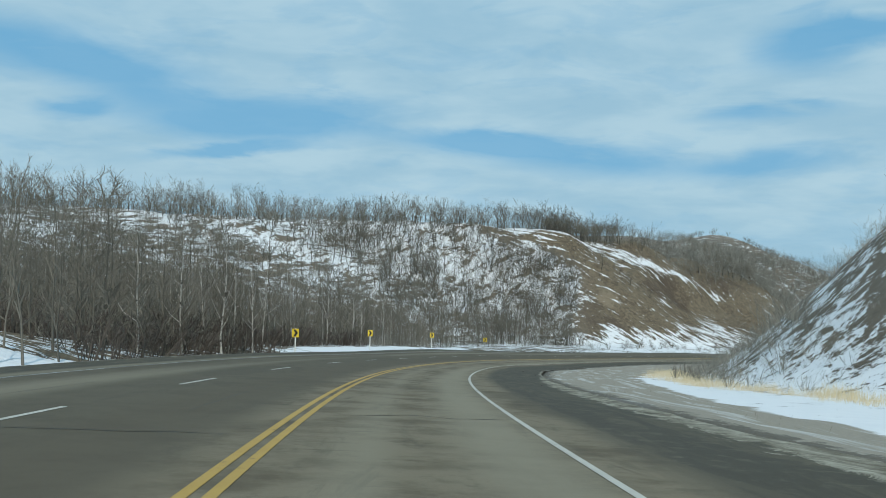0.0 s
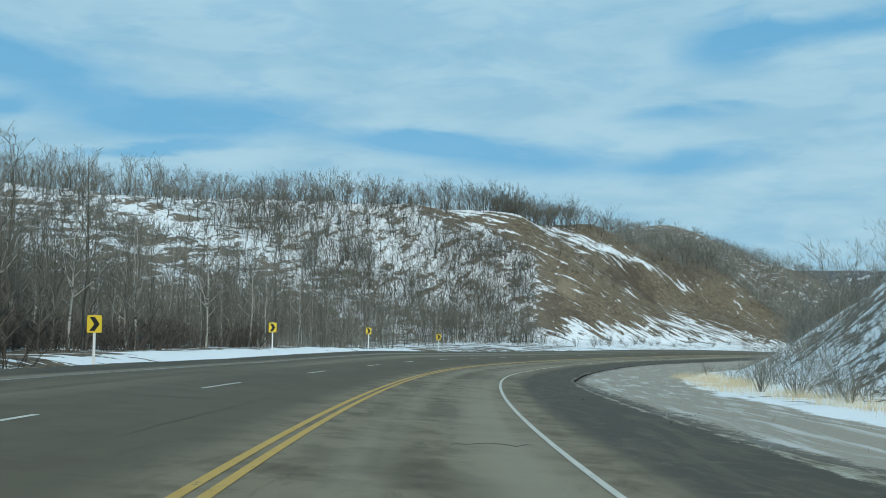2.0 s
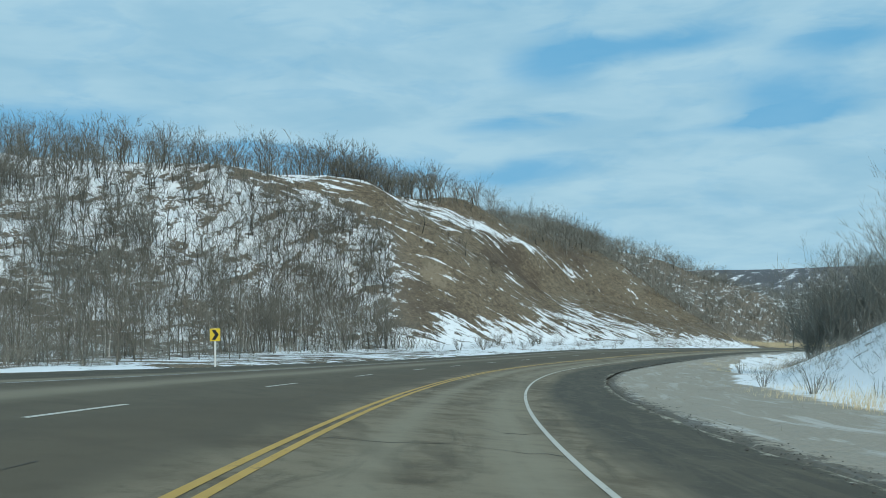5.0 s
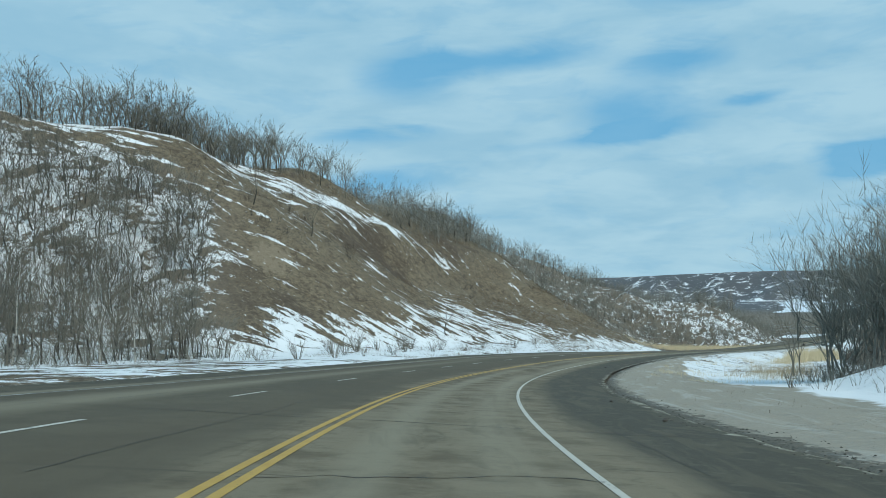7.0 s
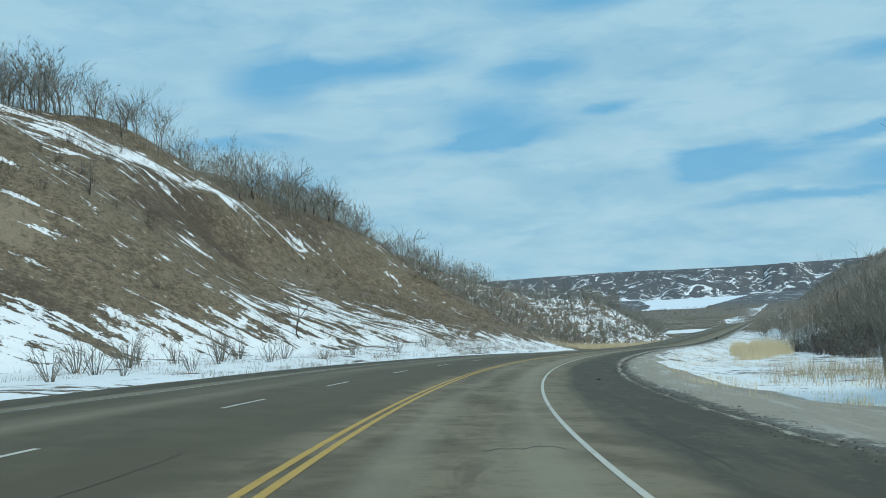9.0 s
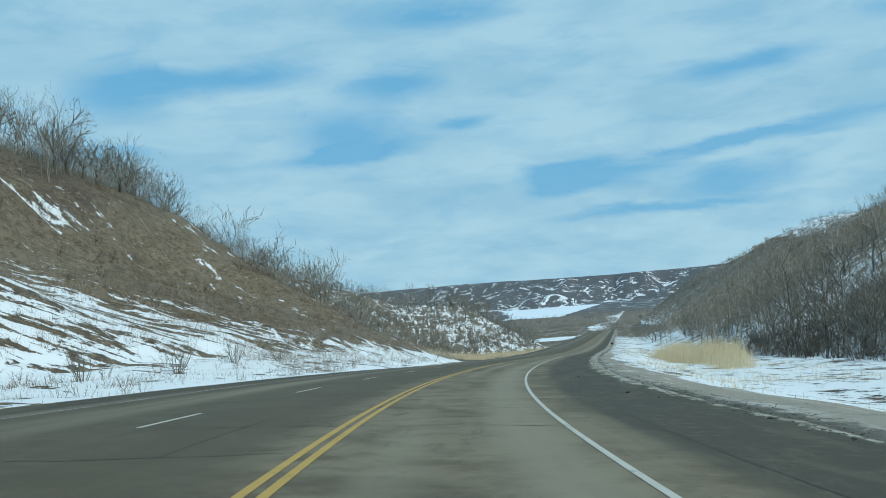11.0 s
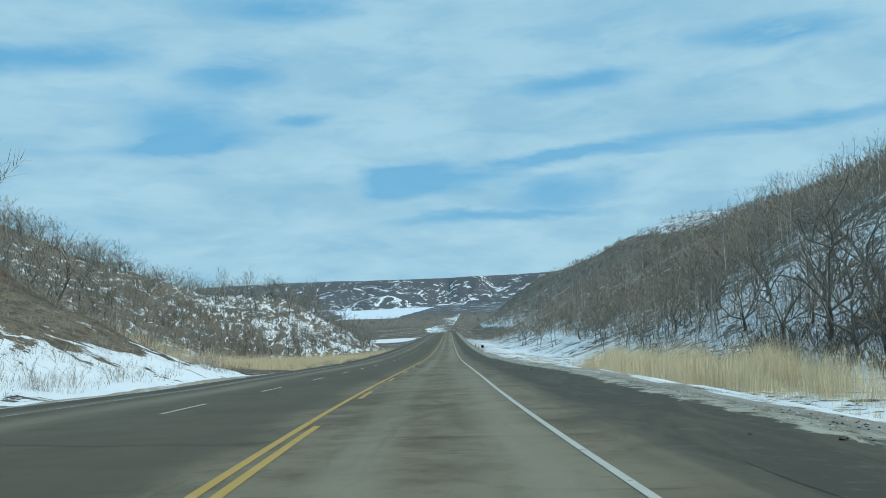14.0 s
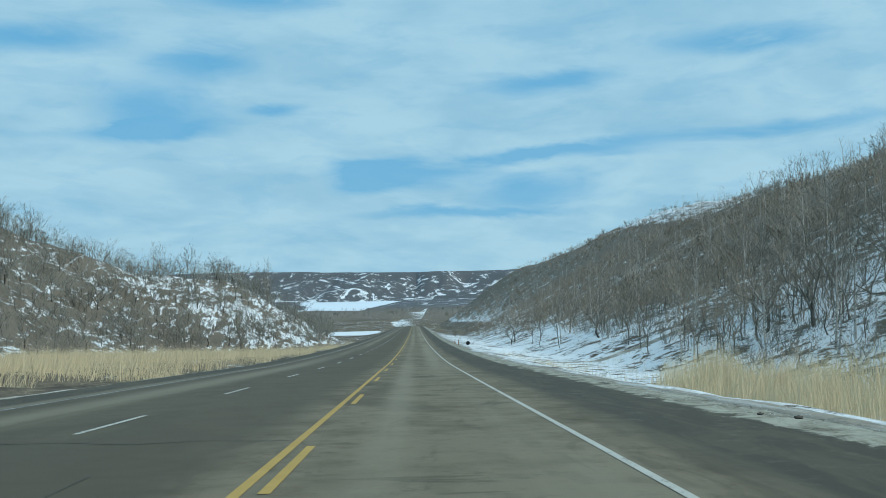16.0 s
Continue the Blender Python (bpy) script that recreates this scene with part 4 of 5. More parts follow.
SLIM = [make_tree(140 + k, 9.0, 15, 4, 3, spread=0.26, bare=0.16, width=1.0, lean=0.08, twig_w=0.016, flat=True) for k in range(7)]
LIGHT = [fork_tree(160 + k, 8.5, (4, 4, 4), bole=0.24, spread=0.75, lift=0.12, gnarl=0.2, width=0.75, twig_w=0.026, solid=0) for k in range(8)]
SPARSE = [fork_tree(170 + k, 9.0, (4, 4, 4), bole=0.26, spread=0.7, lift=0.14, gnarl=0.2, width=1.7, twig_w=0.055, solid=1) for k in range(5)]
FAR = [fork_tree(180 + k, 7.0, (4, 5), bole=0.2, spread=0.8, lift=0.10, width=1.0, twig_w=0.10, solid=0) for k in range(5)]
HAZE = [make_brush(230 + k, 2.0, 5, 9, 0.017) for k in range(8)]
BRUSH = [make_brush(200 + k, 2.0, 9, 6, 0.022) for k in range(6)]
FINE = [make_brush(210 + k, 2.0, 7, 5, 0.016) for k in range(6)]
SAPLING = [make_brush(240 + k, 4.6, 5, 11, 0.014) for k in range(6)]
SHRUB = [make_shrub(220 + k, 1.6, 12, 9, 0.010) for k in range(5)]
DARK = (M_DARKBARK, M_TWIG)


def crest_keep(s, n):
    return np.clip(0.62 + 1.1 * bumps(s / 8, n / 8, 71), 0.12, 1)


def plant_joined_brush(name, s, n, seed, mat, label, size, kinds=None):
    rng = np.random.RandomState(seed)
    kinds = kinds or BRUSH
    x, y = place(s, n)
    z = ground_z(s, n)
    pick, turn, scale = rng.randint(0, len(kinds), len(s)), rng.uniform(0, 6.283, len(s)), rng.uniform(*size, len(s))
    vs, fs, base = [], [], 0
    for k, (v, f) in enumerate(kinds):
        idx = np.where(pick == k)[0]
        c, si, sc = np.cos(turn[idx])[:, None], np.sin(turn[idx])[:, None], scale[idx][:, None]
        vs.append(np.stack([(v[None, :, 0] * c - v[None, :, 1] * si) * sc + x[idx][:, None], (v[None, :, 0] * si + v[None, :, 1] * c) * sc + y[idx][:, None], v[None, :, 2] * sc + z[idx][:, None]], -1).reshape(-1, 3))
        fs.append((f[None] + (np.arange(len(idx)) * len(v))[:, None, None] + base).reshape(-1, 3))
        base += len(idx) * len(v)
    return tagged(new(name, mesh_of(name, np.concatenate(vs), np.concatenate(fs), mat)), label, "brush", kind="stuff")


def lfoot(s):
    return np.interp(s, LS, L_FOOT)


def lcrest(s):
    return np.interp(s, LS, L_CREST)


def rfoot(s):
    return np.interp(s, RS, R_FOOT)


def rcrest(s):
    return np.interp(s, RS, R_CREST)


def knob(s, n):
    """The open, snowy knob on the valley side's ridge."""
    return (s > 585) & (s < 775) & (-n > rfoot(s) + 0.82 * (rcrest(s) - rfoot(s)))


def glade(s, n):
    """Open snow among the dark oaks above the reed stand."""
    return np.exp(-((s - 381) / 17.0) ** 2 - ((-n - rfoot(s) - 23) / 9.0) ** 2)


def woods():
    # the wooded slope outside the bend
    s, n = spots(1, 1300, 15, 218, 34, 114, lambda s, n: np.full(len(s), 0.55))
    plant_joined("aspen_wood", SLIM + MID[:6], s, n, 1, (M_BARK, M_TWIG), "leafless grey aspen wood on a snowy slope", (0.6, 1.1))
    s, n = spots(18, 1200, 32, 175, 12, 50, lambda s, n: np.where(n > np.where(s < 66, 12.4, np.where(s < 150, 19.5, 24)), np.interp(s, [32, 110, 175], [0.95, 0.8, 0.5]), 0))
    plant_joined("roadside_aspen_wood", SLIM, s, n, 18, (M_BARK, M_TWIG), "dense leafless aspens along the road", (0.5, 0.85))
    s, n = spots(52, 900, 84, 216, 44, 112, lambda s, n: np.where(n < lcrest(s) - 2, np.clip(0.7 + 0.7 * bumps(s / 9, n / 9, 55), 0.2, 1), 0))
    plant_joined("hill_trees", SPARSE, s, n, 52, (M_BARK, M_GREYTWIG), "grey bare trees spread over the snowy hillside", (0.45, 0.85))
    s, n = spots(53, 90, 52, 92, 19, 46, None)
    plant_joined("tall_aspens", SLIM, s, n, 53, (M_BARK, M_TWIG), "tall leafless aspens at the wood's near end", (0.9, 1.25))
    s, n = spots(20, 170, 36, 215, 17, 70, lambda s, n: np.where(n > np.where(s < 150, 20, lfoot(s) - 9), 0.8, 0))
    plant_joined("white_birches", PALE, s, n, 20, (M_BIRCH, M_TWIG), "white-trunked birches scattered through the wood", (0.6, 1.0))
    s, n = spots(2, 2000, 190, 275, 20, 96, lambda s, n: np.where((n > lfoot(s) - 8) & (n < lcrest(s) - 1) & (s < wood_edge((n - lfoot(s)) / (lcrest(s) - lfoot(s))) + 4), np.clip(0.7 + 0.5 * bumps(s / 8, n / 8, 79), 0.25, 1), 0.02 * (n < lcrest(s)) * (n > lfoot(s))))
    plant_joined("hillside_wood", MID, s, n, 2, DARK, "thin leafless trees on a snowy hillside", (0.5, 1.0))
    s, n = spots(3, 7600, 40, 352, 40, 150, lambda s, n: np.where((n > lcrest(s) - 3 - 12 * smooth01((s - 280) / 22)) & (n < lcrest(s) + 18), crest_keep(s, n), 0))
    west = s < 270
    plant_joined("crest_wood", MID, s[west], n[west], 3, DARK, "row of bare trees along the hill's crest", (0.45, 1.2))
    thin = ~west & (np.random.RandomState(35).rand(len(s)) < 0.95)
    plant_joined("ridge_wood", LIGHT, s[thin], n[thin], 35, (M_PALEBARK, M_GREYTWIG), "thin pale trees along the open slope's ridge", (0.45, 1.1))
    s, n = spots(4, 2400, 338, 660, 24, 165, lambda s, n: np.where((n > lfoot(s) - 4) & (n < lcrest(s) + 40), np.where(s > 560, 0.6, 0.75), 0))
    plant_joined("side_valley_wood", LIGHT, s, n, 4, (M_BARK, M_GREYTWIG), "grey leafless wood in a side valley", (0.7, 1.45))
    s, n = spots(41, 420, 468, 640, 40, 140, lambda s, n: np.where(np.abs(n - lcrest(s)) < 9, np.clip(0.8 + 0.6 * bumps(s / 10, n / 10, 60), 0.3, 1), 0.04))
    plant_joined("nose_wood", MID, s, n, 41, (M_BARK, M_GREYTWIG), "bare grey trees along the side valley's skyline", (0.7, 1.2))
    s, n = spots(36, 800, 214, 264, 24, 80, lambda s, n: np.where((n > lfoot(s) - 6) & (s < wood_edge((n - lfoot(s)) / (lcrest(s) - lfoot(s))) + 5) & (n < lcrest(s) - 12), 0.6, 0))
    plant_joined("clustered_wood", LIGHT, s, n, 36, DARK, "close cluster of bare trees at the wood's end", (0.5, 0.85))
    s, n = spots(49, 420, 348, 640, 24, 130, lambda s, n: np.where((n > lfoot(s) + 1) & (n < lcrest(s) + 5), 0.9, 0))
    plant_joined("side_valley_trees", SPARSE, s, n, 49, (M_DARKBARK, M_GREYTWIG), "taller bare trees scattered through the side valley", (0.6, 1.15))
    s, n = spots(46, 330, 224, 254, 28, 66, lambda s, n: np.where((s < wood_edge((n - lfoot(s)) / (lcrest(s) - lfoot(s))) + 4) & (n < lcrest(s) - 14), 0.75, 0))
    plant_joined("slope_end_wood", MID, s, n, 46, (M_BARK, M_TWIG), "grey bare trees crowding the wooded slope's end", (0.6, 0.95))
    s, n = spots(47, 520, 222, 254, 24, 62, lambda s, n: np.where((s < wood_edge((n - lfoot(s)) / (lcrest(s) - lfoot(s))) + 4) & (n < lcrest(s) - 18), 0.75, 0))
    plant_joined_brush("slope_end_brush", s, n, 47, M_TWIG, "hazy saplings between the slope's last trees", (0.45, 0.9), SAPLING)
    s, n = spots(44, 1500, 346, 655, 26, 150, lambda s, n: np.where((n > lfoot(s) + 2) & (n < lcrest(s) + 12), np.clip(0.75 + 0.8 * bumps(s / 15, n / 12, 58), 0.05, 1), 0))
    plant_joined("side_valley_thicket", FAR, s, n, 44, (M_BARK, M_GREYTWIG), "grey hazy young wood over the side valley", (0.55, 1.15))
    s, n = spots(45, 300, 250, 288, 60, 82, lambda s, n: np.where((n > lcrest(s) - 2) & (n < lcrest(s) + 11), np.interp(s, [250, 268, 288], [0.9, 0.7, 0.25]), 0))
    plant_joined("knoll_wood", MID + OAK[:2], s, n, 45, (M_BARK, M_TWIG), "dense clump of bare trees behind the snowy brow", (0.75, 1.2))
    # inside the bend and beyond
    s, n = spots(5, 1000, 236, 450, -52, -22, lambda s, n: np.where(-n > rfoot(s) + np.interp(s, [380, 450], [3, 9]), np.clip(0.52 + 0.9 * bumps(s / 11, n / 9, 77), 0.06, 0.95) * (1 - 0.9 * glade(s, n)), 0))
    plant_joined("valley_side_wood", MID + SLIM[:3], s, n, 5, (M_BARK, M_REDTWIG), "brown-grey leafless wood on the valley side", (0.4, 0.8))
    s, n = spots(10, 1450, 236, 450, -125, -46, lambda s, n: np.where(-n > rfoot(s) + 6, np.clip(0.75 + 0.4 * bumps(s / 14, n / 12, 78), 0.3, 1) * (1 - 0.9 * glade(s, n)), 0))
    plant_joined("upper_valley_side_wood", LIGHT, s, n, 10, (M_PALEBARK, M_REDTWIG), "brown-grey leafless wood on the upper valley side", (0.5, 1.0))
    s, n = spots(19, 420, 250, 620, -95, -24, lambda s, n: np.where(-n > rfoot(s) + 4, 0.6, 0))
    plant_joined("valley_side_birches", PALE, s, n, 19, (M_BIRCH, M_PALETWIG), "pale birches scattered through the brown wood", (0.6, 0.95))
    s, n = spots(9, 2100, 430, 1080, -165, -22, lambda s, n: np.where(-n > rfoot(s) + 8, np.where(knob(s, n), 0.06, 0.75), 0))
    plant_joined("far_valley_side_wood", FAR, s, n, 9, (M_PALEBARK, M_REDTWIG), "brown leafless wood farther along the valley side", (0.45, 0.95))
    s, n = spots(26, 2600, 290, 760, -130, -60, lambda s, n: np.where((-n > rfoot(s) + 0.6 * (rcrest(s) - rfoot(s))) & (-n < rcrest(s) + 6), np.where(knob(s, n), 0.1, 0.95), 0))
    plant_joined("ridge_scrub", FAR, s, n, 26, (M_BARK, M_REDTWIG), "brown scrub below the valley side's ridge", (0.3, 0.65))
    s, n = spots(27, 4000, 236, 640, -120, -24, lambda s, n: np.where(-n > rfoot(s) + np.interp(s, [236, 300, 380, 450, 500, 560], [3, 14, 9, 11, 8, 2]) - 5 * bumps(s / 12, n / 10, 76), np.where(knob(s, n), 0.05, 0.85) * (1 - 0.95 * glade(s, n)), 0.0))
    plant_joined_brush("brown_scrub", s, n, 27, M_REDTWIG, "hazy brown scrub covering the valley side", (0.9, 2.0), HAZE)
    s, n = spots(48, 400, 300, 580, -125, -70, lambda s, n: np.where(np.abs(-n - rcrest(s) - 2) < 8, np.clip(0.7 + 0.8 * bumps(s / 9, n / 9, 56), 0.1, 1) * ~knob(s, n), 0))
    plant_joined("skyline_wood", MID, s, n, 48, (M_BARK, M_GREYTWIG), "bare trees standing along the valley side's ridge", (0.6, 1.1))
    s, n = spots(28, 700, 480, 760, 140, 250, lambda s, n: np.where(bumps(s / 25, n / 25, 74) > -0.15, 0.9, 0.15))
    plant_joined("hilltop_wood", FAR, s, n, 28, DARK, "bare trees on the higher hill behind", (0.7, 1.2))
    s, n = spots(6, 700, 50, 232, -85, -26, lambda s, n: np.where(-n > rfoot(s) + 20, 0.7, 0))
    plant_joined("bank_wood", LIGHT, s, n, 6, (M_BARK, M_TWIG), "bare trees above the snowy cut bank", (0.6, 1.05))
    s, n = spots(7, 2200, 650, 1560, -300, 420, lambda s, n: np.where((n > 62) | (n < -32 - (s - 640) * 0.12) | (s > 1150), np.where(s > 1325, 0.95 * (ground_z(s, n) > -45.2), 0.95), 0.0) * ~snow_track(s, n))
    plant_joined("valley_floor_wood", FAR, s, n, 7, DARK, "dark distant brush on the valley floor", (0.5, 1.0))
    # undergrowth
    s, n = spots(11, 7200, 36, 262, 11, 100, lambda s, n: np.where((n > np.where(s < 67, 11.3, np.where(s < 150, 18.0, lfoot(s) - 14))) & (s < wood_edge((n - lfoot(s)) / (lcrest(s) - lfoot(s))) + 5), np.where(n < lfoot(s) + 8, np.where(s < 110, 1.0, 0.6), np.where(s < 110, 0.35, 0.16)), 0))
    near = s < 112
    # dark brush; its twig colour also carries the shade at the wood's base
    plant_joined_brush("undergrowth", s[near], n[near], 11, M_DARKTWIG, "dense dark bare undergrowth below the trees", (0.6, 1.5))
    plant_joined_brush("hillside_undergrowth", s[~near], n[~near], 23, M_GREYTWIG, "grey bare brush below the hillside's trees", (0.5, 1.2), HAZE)
    s, n = spots(31, 3500, 38, 215, 13, 75, lambda s, n: np.where(n > np.where(s < 66, 13.5, np.where(s < 150, 20.5, lfoot(s) - 8)), np.interp(n, [14, 40, 75], [0.95, 0.7, 0.35]), 0))
    plant_joined_brush("tall_undergrowth", s, n, 31, M_TWIG, "tall hazy grey-brown saplings inside the wood", (0.5, 1.15), SAPLING)
    s, n = spots(32, 3000, 284, 350, 11, 42, lambda s, n: np.where((n - lfoot(s)) / (lcrest(s) - lfoot(s)) < 0.33, np.clip(0.55 + 0.9 * bumps(s / 5, n / 5, 70), 0.1, 1), 0))
    plant_joined_brush("apron_brush", s, n, 32, M_PALETWIG, "small grey brush poking through the roadside snow", (0.15, 0.5), HAZE)
    s, n = spots(12, 14000, 60, 352, 40, 150, lambda s, n: np.where((n > lcrest(s) - 2 - 12 * smooth01((s - 280) / 22)) & (n < lcrest(s) + 12), np.clip(0.75 + 0.5 * bumps(s / 9, n / 9, 72), 0.2, 1), 0))
    high = s < 262
    plant_joined_brush("crest_brush", s[high], n[high], 12, M_TWIG, "bare brush along the wooded crest", (0.9, 2.0), HAZE)
    plant_joined_brush("ridge_brush", s[~high], n[~high], 34, M_GREYTWIG, "thin grey brush along the open slope's ridge", (0.45, 1.15), HAZE)
    s, n = spots(13, 3000, 232, 640, -85, -17, lambda s, n: np.where(-n > rfoot(s) + np.interp(s, [365, 400, 480, 520, 560], [-3, 4, 9, 6, -1]), np.where(-n < rfoot(s) + 8, np.where(s < 365, 0.45, 0.75), np.where(s < 365, 0.25, 0.5)), 0))
    plant_joined_brush("valley_side_brush", s, n, 13, M_REDTWIG, "brown bare brush under the trees", (0.4, 1.3))
    s, n = spots(17, 760, 290, 364, -46, -25, lambda s, n: np.where(-n > rfoot(s) - 3, np.clip(0.8 + 0.5 * bumps(s / 6, n / 6, 99), 0.3, 1), 0))
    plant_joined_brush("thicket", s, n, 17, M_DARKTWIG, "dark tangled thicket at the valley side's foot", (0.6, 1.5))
    s, n = spots(21, 1500, 60, 205, -36, -15, lambda s, n: np.where((-n > rfoot(s) - 1.5) & (-n < rfoot(s) + 9), np.interp(s, [60, 115, 150, 205], [0.70, 0.60, 0.30, 0.30]), 0))
    tall = (s > 72) & (s < 140)
    plant_joined_brush("bank_foot_brush", s[~tall], n[~tall], 21, M_GREYTWIG, "grey bare brush along the bank's foot", (0.3, 0.8), FINE)
    plant_joined_brush("tall_bank_brush", s[tall], n[tall], 29, M_GREYTWIG, "tall brown-grey brush along the bank's foot", (0.6, 1.5), FINE)
    s, n = spots(42, 2300, 296, 470, -68, -20, lambda s, n: np.where(-n > rfoot(s) + np.interp(s, [365, 400, 480], [-2, 5, 9]), np.clip(0.75 + 0.8 * bumps(s / 7, n / 6, 59), 0.1, 1) * (1 - 0.95 * glade(s, n)), 0))
    plant_joined_brush("foot_scrub", s, n, 42, M_GREYTWIG, "grey-brown scrub in the snow at the valley side's foot", (0.6, 1.5), HAZE)
    s, n = spots(43, 520, 148, 214, -48, -26, lambda s, n: np.where(-n > rfoot(s) + np.interp(s, [148, 200, 214], [12, 8, 4]), 0.8, 0))
    plant_joined_brush("bank_top_brush", s, n, 43, M_TWIG, "tall hazy brown saplings on top of the bank", (0.5, 1.0), SAPLING)
    s, n = spots(22, 60, 206, 232, -31, -23, None)
    plant_joined_brush("ditch_brush", s, n, 22, M_TWIG, "dark bare bushes at the end of the bank", (0.6, 1.1))
    s, n = spots(14, 2400, 30, 235, -50, -15, lambda s, n: np.where(-n > rfoot(s) + 0.5, np.clip(0.45 + (-n - rfoot(s)) / 25, 0, 0.9), 0))
    plant_joined_brush("bank_brush", s, n, 14, M_PALETWIG, "grey bare brush on the snowy cut bank", (0.2, 0.62), FINE)
    s, n = spots(15, 7500, 234, 352, 11, 72, lambda s, n: np.where((n > lfoot(s) + 1) & (n < lcrest(s)), np.clip(0.30 + 0.8 * bumps(s / 7, n / 7, 75), 0.04, 0.9), 0.10 * (n < lfoot(s))))
    plant_joined_brush("slope_brush", s, n, 15, M_WEED, "low brown brush and dead weeds on the open slope", (0.18, 0.5), HAZE)
    s, n = spots(24, 420, 238, 352, 30, 62, lambda s, n: np.where((n > lfoot(s) + 6) & (n < lcrest(s) - 1), np.clip(1.6 * bumps(s / 9, n / 7, 73) - 0.1, 0.0, 0.9), 0))
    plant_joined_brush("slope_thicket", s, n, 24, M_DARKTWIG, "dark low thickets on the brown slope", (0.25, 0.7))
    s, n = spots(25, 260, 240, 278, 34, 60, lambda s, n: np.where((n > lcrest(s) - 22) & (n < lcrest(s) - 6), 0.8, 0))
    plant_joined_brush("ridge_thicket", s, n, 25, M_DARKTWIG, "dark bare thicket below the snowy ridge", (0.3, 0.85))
    s, n = spots(33, 2600, 346, 655, 26, 140, lambda s, n: np.where((n > lfoot(s) + 1) & (n < lcrest(s) + 6), np.clip(0.7 + 0.7 * bumps(s / 14, n / 10, 69), 0.1, 1), 0))
    plant_joined_brush("side_valley_scrub", s, n, 33, M_GREYTWIG, "hazy grey scrub covering the side valley's slope", (1.2, 2.5), HAZE)
    s, n = spots(16, 800, 338, 660, 20, 110, lambda s, n: np.where(n > lfoot(s) - 6, 0.65, 0))
    plant_joined_brush("side_valley_brush", s, n, 16, M_TWIG, "bare brush at the foot of the side valley", (0.7, 1.4))


woods()


def tree_thing(name, kind, mats, label, category="tree", group=""):
    root = tagged(new(name), label, category, group)
    part("trunk", tri_mesh("trunk", kind[0], mats[0]), root)
    part("crown", tri_mesh("crown", kind[1], mats[1]), root)
    return root


def stand(s, n, turn=0.0, size=1.0, lean=0.0):
    """A pose on the ground at (s, n); lean tips it towards the left of the road."""
    x, y = place(np.array([s]), np.array([n]))
    z = ground_z(np.array([s]), np.array([n]))
    _, _, vx, vy, _, _ = road_at(np.array([s]))
    tip = Matrix.Rotation(lean, 4, Vector((-vx[0], -vy[0], 0.0)))
    return Matrix.Translation((x[0], y[0], z[0])) @ tip @ Matrix.Rotation(turn, 4, "Z") @ Matrix.Diagonal((size, size, size, 1))


